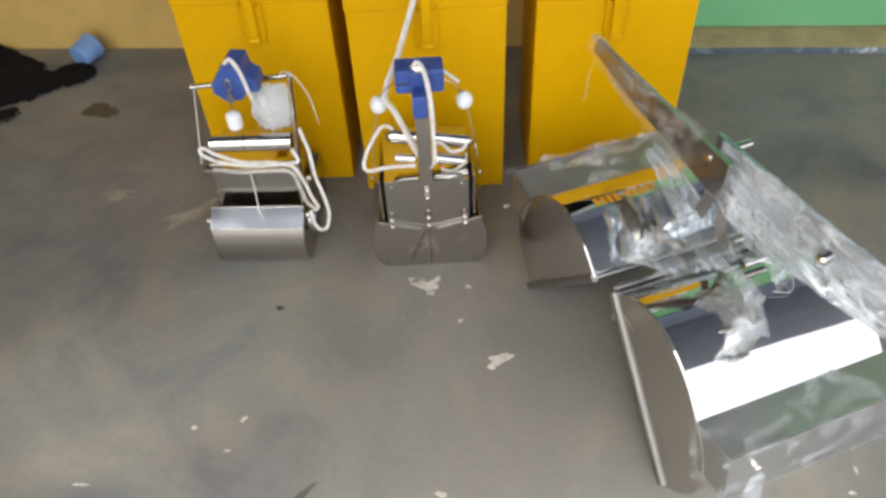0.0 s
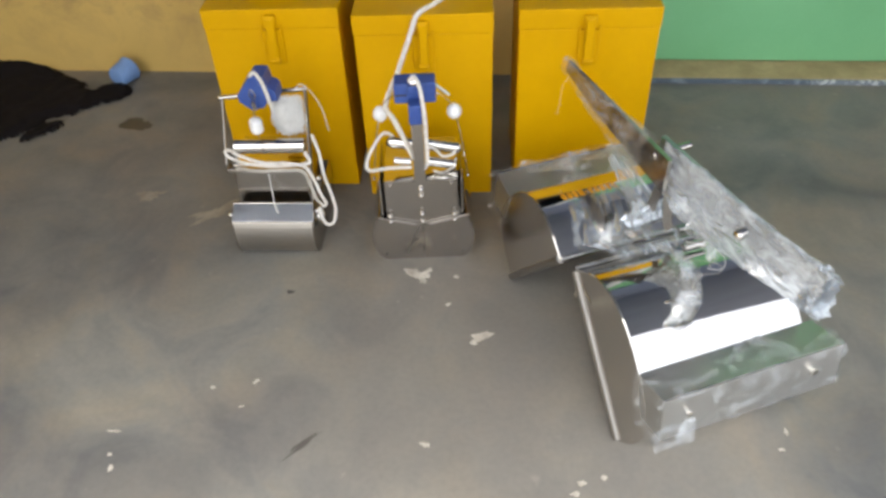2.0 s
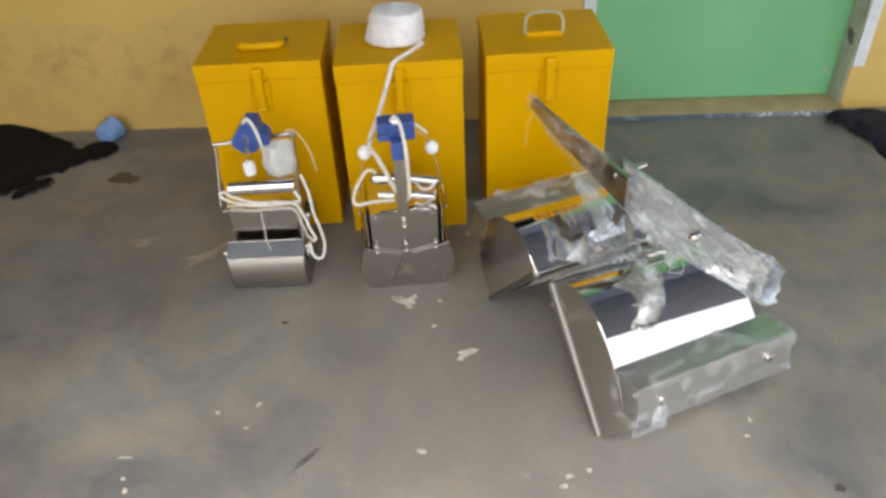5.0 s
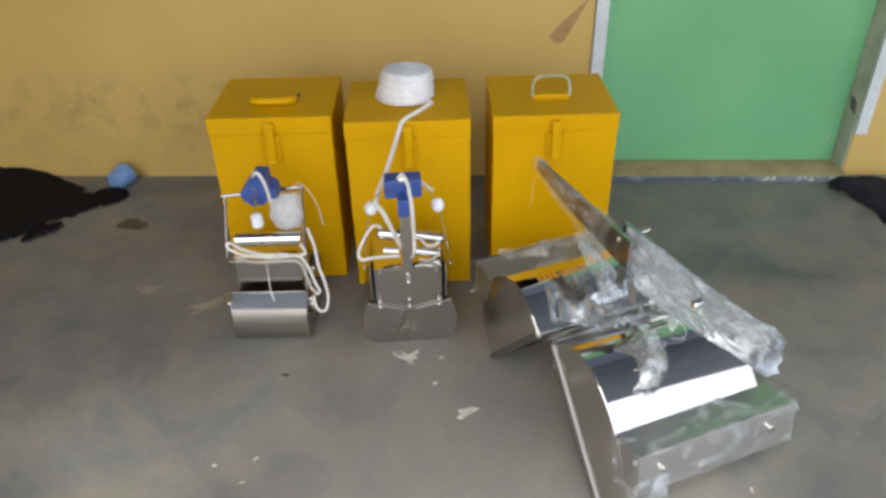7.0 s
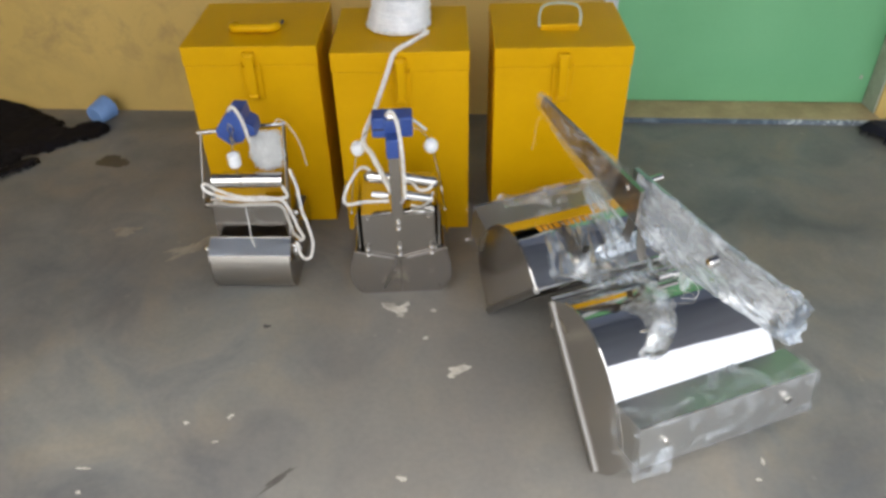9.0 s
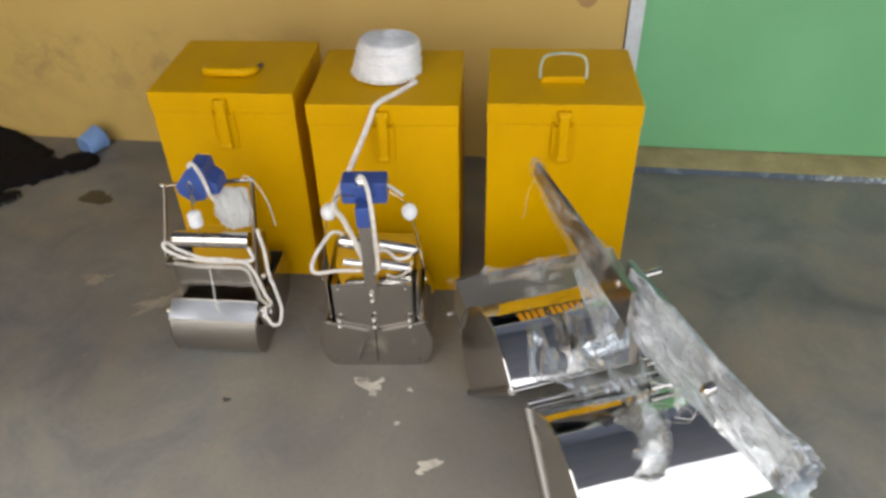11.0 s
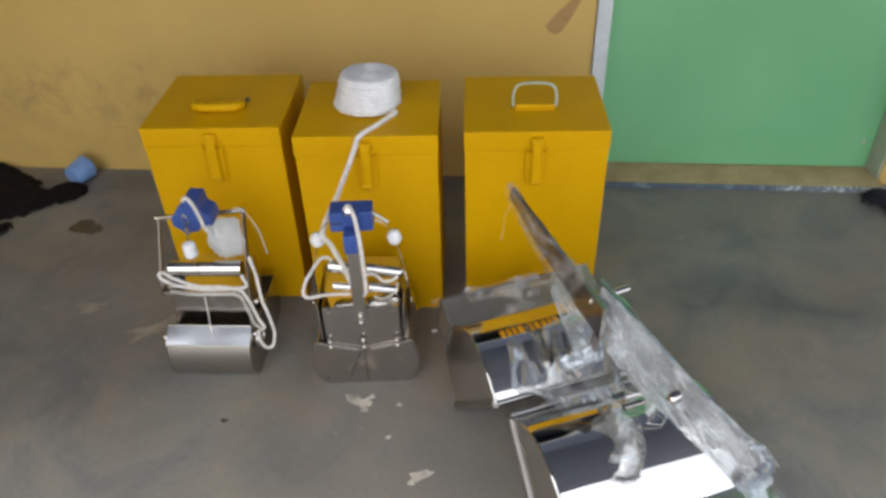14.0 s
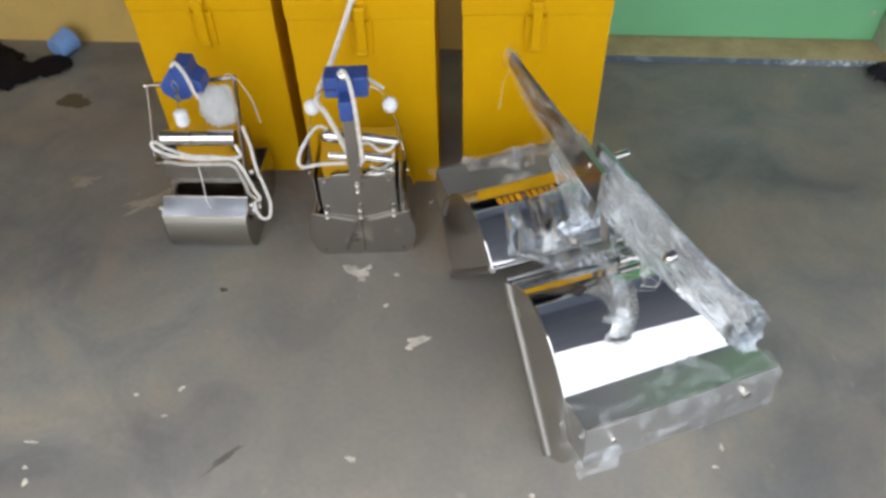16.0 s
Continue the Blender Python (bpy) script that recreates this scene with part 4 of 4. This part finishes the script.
def bm_pleats(a0, a1, b0, b1, seed, folds, amp, nu=70, nv=26, ragged=0.10, bow=0.0):
    """A sheet pulled between two edges, with sharp pleats that run from one edge to the other."""
    a0, a1, b0, b1 = Vector(a0), Vector(a1), Vector(b0), Vector(b1)
    up = (a1 - a0 + b1 - b0).cross(b0 - a0 + b1 - a1).normalized()
    up = up if up.z > 0 else -up
    bm, grid = bmesh.new(), []
    for i in range(nu + 1):
        u, row = i / nu, []
        for j in range(nv + 1):
            v = j / nv
            tear = ragged * noise.noise(Vector((u * 9, seed * 3.3, 1.0 if v > 0.5 else 5.0)))
            w = v + tear * abs(2 * v - 1)
            p = a0.lerp(a1, u).lerp(b0.lerp(b1, u), w)
            q = u * folds + 0.5 * noise.noise(Vector((v * 2.0, u * 2, seed)))
            fold = 1 - 2.6 * abs(noise.noise(Vector((q, v * 0.7, seed * 5.1)))) + 0.5 * abs(noise.noise(Vector((q * 2.3, v * 1.3, seed * 2.1))))
            p += up * (amp * fold * (0.35 + 0.65 * noise.noise(Vector((u * 3, v * 2, seed))) ** 2 + 0.4 * v) + bow * math.sin(math.pi * v))
            row.append(bm.verts.new(p))
        grid.append(row)
    for i in range(nu):
        for j in range(nv):
            bm.faces.new((grid[i][j], grid[i + 1][j], grid[i + 1][j + 1], grid[i][j + 1]))
    return bm


BEAM = ((0.088, 0.258), (0.000, 0.277), (-0.016, 0.176), (0.052, 0.164))
part("film", swung(bm_sleeve([(0.258, 0.400, 0.478), (0.264, 0.250, 0.470), (0.266, 0.100, 0.484), (0.268, -0.050, 0.500)], [(0.012, 0.058), (0.018, 0.074), (0.018, 0.070), (0.016, 0.060), (0.015, 0.052), (0.024, 0.050)], 1, 0.0045, 17.0, 34, 90, 0.030)), SLEEVE, grab, "crumpled clear film sleeve", smooth=True)
part("film", swung(bm_sleeve([(0.268, -0.018, 0.500), (0.268, -0.036, 0.498), (0.266, -0.052, 0.494)], [(0.018, 0.046), (0.024, 0.048), (0.018, 0.034)], 12, 0.010, 48.0, 40, 26, 0.030)), GLINT, grab, "crumpled bright end of the film", smooth=True)
part("film", swung(bm_sleeve([(0.233, 0.430, 0.486), (0.233, 0.620, 0.488), (0.233, 0.835, 0.512)], [(0.018, 0.062), (0.019, 0.050), (0.016, 0.032), (0.012, 0.021)], 2, 0.006, 20.0, 24, 50, 0.016)), ARM_FILM, grab, "crumpled clear film sleeve", smooth=True)
part("film", bm_hug([flip(p) for p in BEAM], -0.020 + REAR_SHIFT, WIDE + 0.012 + REAR_SHIFT, 3, 0.009, 15.0, 80, 0.005), SHEER, grab, "loose clear film round the beam", smooth=True)
part("film", bm_hug(BEAM, -0.016, WIDE + 0.010, 4, 0.0022, 12.0, 70, 0.002), THIN, grab, "thin clear film round the beam", smooth=True)
part("film", bm_pleats((0.03, 0.428, 0.302), (0.21, 0.428, 0.306), (0.05, 0.525, 0.345), (0.22, 0.535, 0.352), 5, 11.0, 0.021, 96), GLINT, grab, "crumpled clear film", smooth=True)
part("film", bm_pleats((0.205, 0.625, 0.372), (0.222, 0.610, 0.400), (0.185, 0.440, 0.322), (0.255, 0.430, 0.335), 6, 4.0, 0.012, 50, 30, 0.12, 0.010), SHEET_FILM, grab, "torn sheet of clear film", smooth=True)
part("film", bm_pleats((0.150, 0.452, 0.330), (0.160, 0.418, 0.318), (0.300, 0.462, 0.350), (0.300, 0.418, 0.322), 7, 3.0, 0.010, 40, 34, 0.10, 0.012), SHEET_FILM, grab, "folded clear film", smooth=True)
part("film", bm_pleats((0.212, 0.440, 0.500), (0.216, 0.180, 0.455), (0.268, 0.440, 0.345), (0.205, 0.200, 0.372), 9, 6.0, 0.012, 60, 34, 0.10, 0.006), SHEET_FILM, grab, "torn sheet of clear film", smooth=True)
part("film", bm_pleats((0.035, 0.425, 0.302), (0.250, 0.425, 0.318), (0.085, 0.330, 0.318), (0.225, 0.300, 0.345), 13, 7.0, 0.010, 60, 24, 0.16, 0.012), DRAPED, grab, "thin film across the hinge", smooth=True)
part("film", bm_drape((-0.020, -0.028, 0.158), (0.085, -0.004, 0.010), (0.004, 0.020, 0.048), 14, 0.006, 0.006, 30.0, 24, 16), LOOSE, grab, "torn flap of film", smooth=True)
part("stray_strand", swung(bm_tube(glide([(0.222, 0.800, 0.500), (0.205, 0.800, 0.470), (0.200, 0.795, 0.430), (0.190, 0.790, 0.405)], 6), 0.0003, 5)), NYLON, grab, "stray clear strand", smooth=True)
part("line_loop", bm_tube(glide([(0.212, 0.292, 0.366), (0.245, 0.262, 0.368), (0.262, 0.228, 0.362), (0.246, 0.205, 0.352), (0.214, 0.214, 0.356)], 7), 0.0007, 6), NYLON, grab, "loop of clear line", smooth=True)
part("film", bm_drape((0.05, 0.79, 0.285), (0.20, 0.0, 0.0), (0.0, -0.06, 0.012), 11, 0.008, 0.010, 24.0), FILM, grab, "crumpled clear film", smooth=True)
part("film", bm_sleeve([(0.165, 0.345, 0.330), (0.178, 0.270, 0.362), (0.165, 0.200, 0.358), (0.140, 0.160, 0.343)], [(0.006, 0.003), (0.009, 0.005), (0.012, 0.006), (0.024, 0.006)], 8, 0.005, 30.0, 18, 34, 0.02), LOOSE, grab, "trailing twist of film", smooth=True)

# ---- floor clutter ----
cup = thing("plastic_cup", pose(-0.945, 2.552, 0.043, 84, 0, 158) @ Matrix.Diagonal((0.9, 0.9, 0.85, 1)), "pale blue plastic cup lying against the wall", "cup")
prof = [(0.0, 0.0), (0.040, 0.0), (0.043, 0.004), (0.050, 0.085), (0.053, 0.088), (0.050, 0.092), (0.047, 0.088), (0.040, 0.006), (0.0, 0.005)]
cb = bmesh.new()
cr = [[cb.verts.new((r * math.cos(2 * math.pi * j / 28), r * math.sin(2 * math.pi * j / 28), z - 0.045)) for j in range(28)] for r, z in prof[1:-1]]
for k in range(len(cr) - 1):
    for j in range(28):
        cb.faces.new((cr[k][j], cr[k][(j + 1) % 28], cr[k + 1][(j + 1) % 28], cr[k + 1][j]))
cb.faces.new(cr[0])
cb.faces.new(cr[-1])
part("shell", cb, PALE_BLUE, cup, smooth=True)


def bm_heap(lobes, seed, high, n=70, amp=0.012, freq=16.0, ragged=1.0):
    """A crumpled cloth lying on the floor: overlapping lobes (x, y, rx, ry, turn) give its outline."""
    xs = [p[0] + s * max(p[2], p[3]) * 1.2 for p in lobes for s in (-1, 1)]
    ys = [p[1] + s * max(p[2], p[3]) * 1.2 for p in lobes for s in (-1, 1)]
    x0, x1, y0, y1 = min(xs), max(xs), min(ys), max(ys)
    step = max(x1 - x0, y1 - y0) / n
    nx, ny = int((x1 - x0) / step) + 1, int((y1 - y0) / step) + 1
    bm, grid = bmesh.new(), {}
    for i in range(nx + 1):
        for j in range(ny + 1):
            x, y = x0 + i * step, y0 + j * step
            best = -9.0
            for cx, cy, rx, ry, tn in lobes:
                c, s = math.cos(tn), math.sin(tn)
                dx, dy = x - cx, y - cy
                q = ((dx * c + dy * s) / rx) ** 2 + ((dy * c - dx * s) / ry) ** 2
                best = max(best, 1 - q)
            best += ragged * (0.26 * noise.noise(Vector((x * 13, y * 13, seed))) + 0.11 * noise.noise(Vector((x * 34, y * 34, seed))) + 0.05 * noise.noise(Vector((x * 80, y * 80, seed))))
            if best > 0.02:
                z = high * min(1.0, best * 2.2) ** 0.6 + min(1.0, max(0.0, best * 2)) * max(0, crease((x, y, 0), amp, freq, seed)) + 0.001
                bank = 0.30 * max(0.0, y - 2.54) * min(1.0, max(0.0, (-1.1 - x) / 0.4))
                grid[i, j] = bm.verts.new((x, min(y, WALL_Y - 0.003), (z if best > 0.05 else 0.001) + bank))
    for (i, j), v in list(grid.items()):
        quad = [grid.get(k) for k in ((i, j), (i + 1, j), (i + 1, j + 1), (i, j + 1))]
        if all(quad):
            bm.faces.new(quad)
    loose = [v for v in bm.verts if not v.link_faces]
    bmesh.ops.delete(bm, geom=loose, context="VERTS")
    return bm


tagged(part("black_rag", bm_heap([(-1.72, 2.57, 0.50, 0.12, 0.0), (-1.36, 2.57, 0.16, 0.070, 0.0), (-1.62, 2.39, 0.50, 0.250, 0.0), (-1.22, 2.42, 0.20, 0.165, -0.50), (-1.07, 2.405, 0.11, 0.085, 0.3), (-0.965, 2.460, 0.085, 0.078, 0.2), (-1.105, 2.185, 0.085, 0.034, 0.95), (-1.34, 2.22, 0.24, 0.14, 0.35)], 2, 0.016, 280, 0.006, 9.0, 1.25), BLACK, None, "crumpled black cloth on the floor by the wall", smooth=True), category="cloth")
bag = tagged(part("cloth_bag", bm_heap([(2.38, 2.29, 0.35, 0.27, 0.0), (2.12, 2.41, 0.19, 0.11, -1.05), (2.035, 2.480, 0.120, 0.05, -0.60)], 5, 0.052, 260, 0.001, 5.0, 0.05), NAVY, None, "dark navy cloth bag lying beside the door", smooth=True), category="bag")
part("print", bm_drape((2.13, 2.40, 0.0575), (0.17, -0.06, 0.004), (0.05, 0.07, -0.010), 9, 0.006, 0.002, 20.0), PRINT, bag, "faded violet print")

splashes = [(0.317, 1.512, 0.030, 0.016, -0.7), (0.297, 1.528, 0.016, 0.010, 0.2), (0.345, 1.530, 0.011, 0.008, 0.9), (0.336, 1.488, 0.008, 0.006, 0.3), (0.424, 1.509, 0.007, 0.005, 0.1), (0.409, 1.401, 0.009, 0.004, 0.5), (0.501, 1.292, 0.024, 0.014, 0.7), (0.484, 1.270, 0.008, 0.005, 0.0), (0.390, 0.968, 0.011, 0.006, -0.4), (0.730, 0.895, 0.008, 0.006, 0.2), (0.777, 0.909, 0.006, 0.005, 0.0), (0.715, 0.870, 0.010, 0.006, 0.4), (-0.033, 1.122, 0.009, 0.005, 0.9), (-0.133, 1.099, 0.005, 0.004, 0.0), (-0.050, 1.047, 0.006, 0.004, 0.1), (-0.323, 0.964, 0.016, 0.003, 0.1), (-0.308, 0.904, 0.006, 0.005, 0.0), (-0.293, 0.870, 0.005, 0.008, 0.0), (1.184, 1.048, 0.004, 0.007, 0.0), (1.163, 1.002, 0.005, 0.004, 0.0)]
for k, (x, y, rx, ry, tn) in enumerate(splashes):
    tagged(part("plaster_splash", bm_blot(x, y, rx, ry, tn, 0.0022, k + 1, 0.6), PLASTER, None, "dried white plaster splash on the floor"), category="splash", group="plaster splashes")
structure("floor_smear", bm_blot(-0.335, 1.770, 0.075, 0.030, 0.65, 0.0009, 31, 0.7), SMEAR, "pale cement smear on the floor")
structure("floor_smear", bm_blot(-0.370, 1.716, 0.030, 0.007, 0.7, 0.0012, 33, 0.6), SMEAR, "pale cement smear on the floor")
structure("floor_smear", bm_blot(-0.566, 1.842, 0.034, 0.020, 0.4, 0.0009, 32, 0.8), SMEAR, "pale cement smear on the floor")
structure("floor_stain", bm_blot(-0.782, 2.252, 0.054, 0.042, -0.05, 0.0008, 41, 0.30), DAMP, "damp brown stain on the floor")
structure("floor_mark", bm_blot(-0.022, 1.430, 0.009, 0.006, 0.2, 0.0012, 42, 0.5), SOOT, "dark spot on the floor")
structure("floor_mark", bm_blot(1.321, 0.856, 0.012, 0.010, 0.2, 0.0012, 43, 0.5), SOOT, "dark spot on the floor")
structure("floor_mark", bm_blot(0.122, 0.960, 0.048, 0.006, 0.85, 0.0008, 44, 0.7), SCRAPE, "dark scrape on the floor")
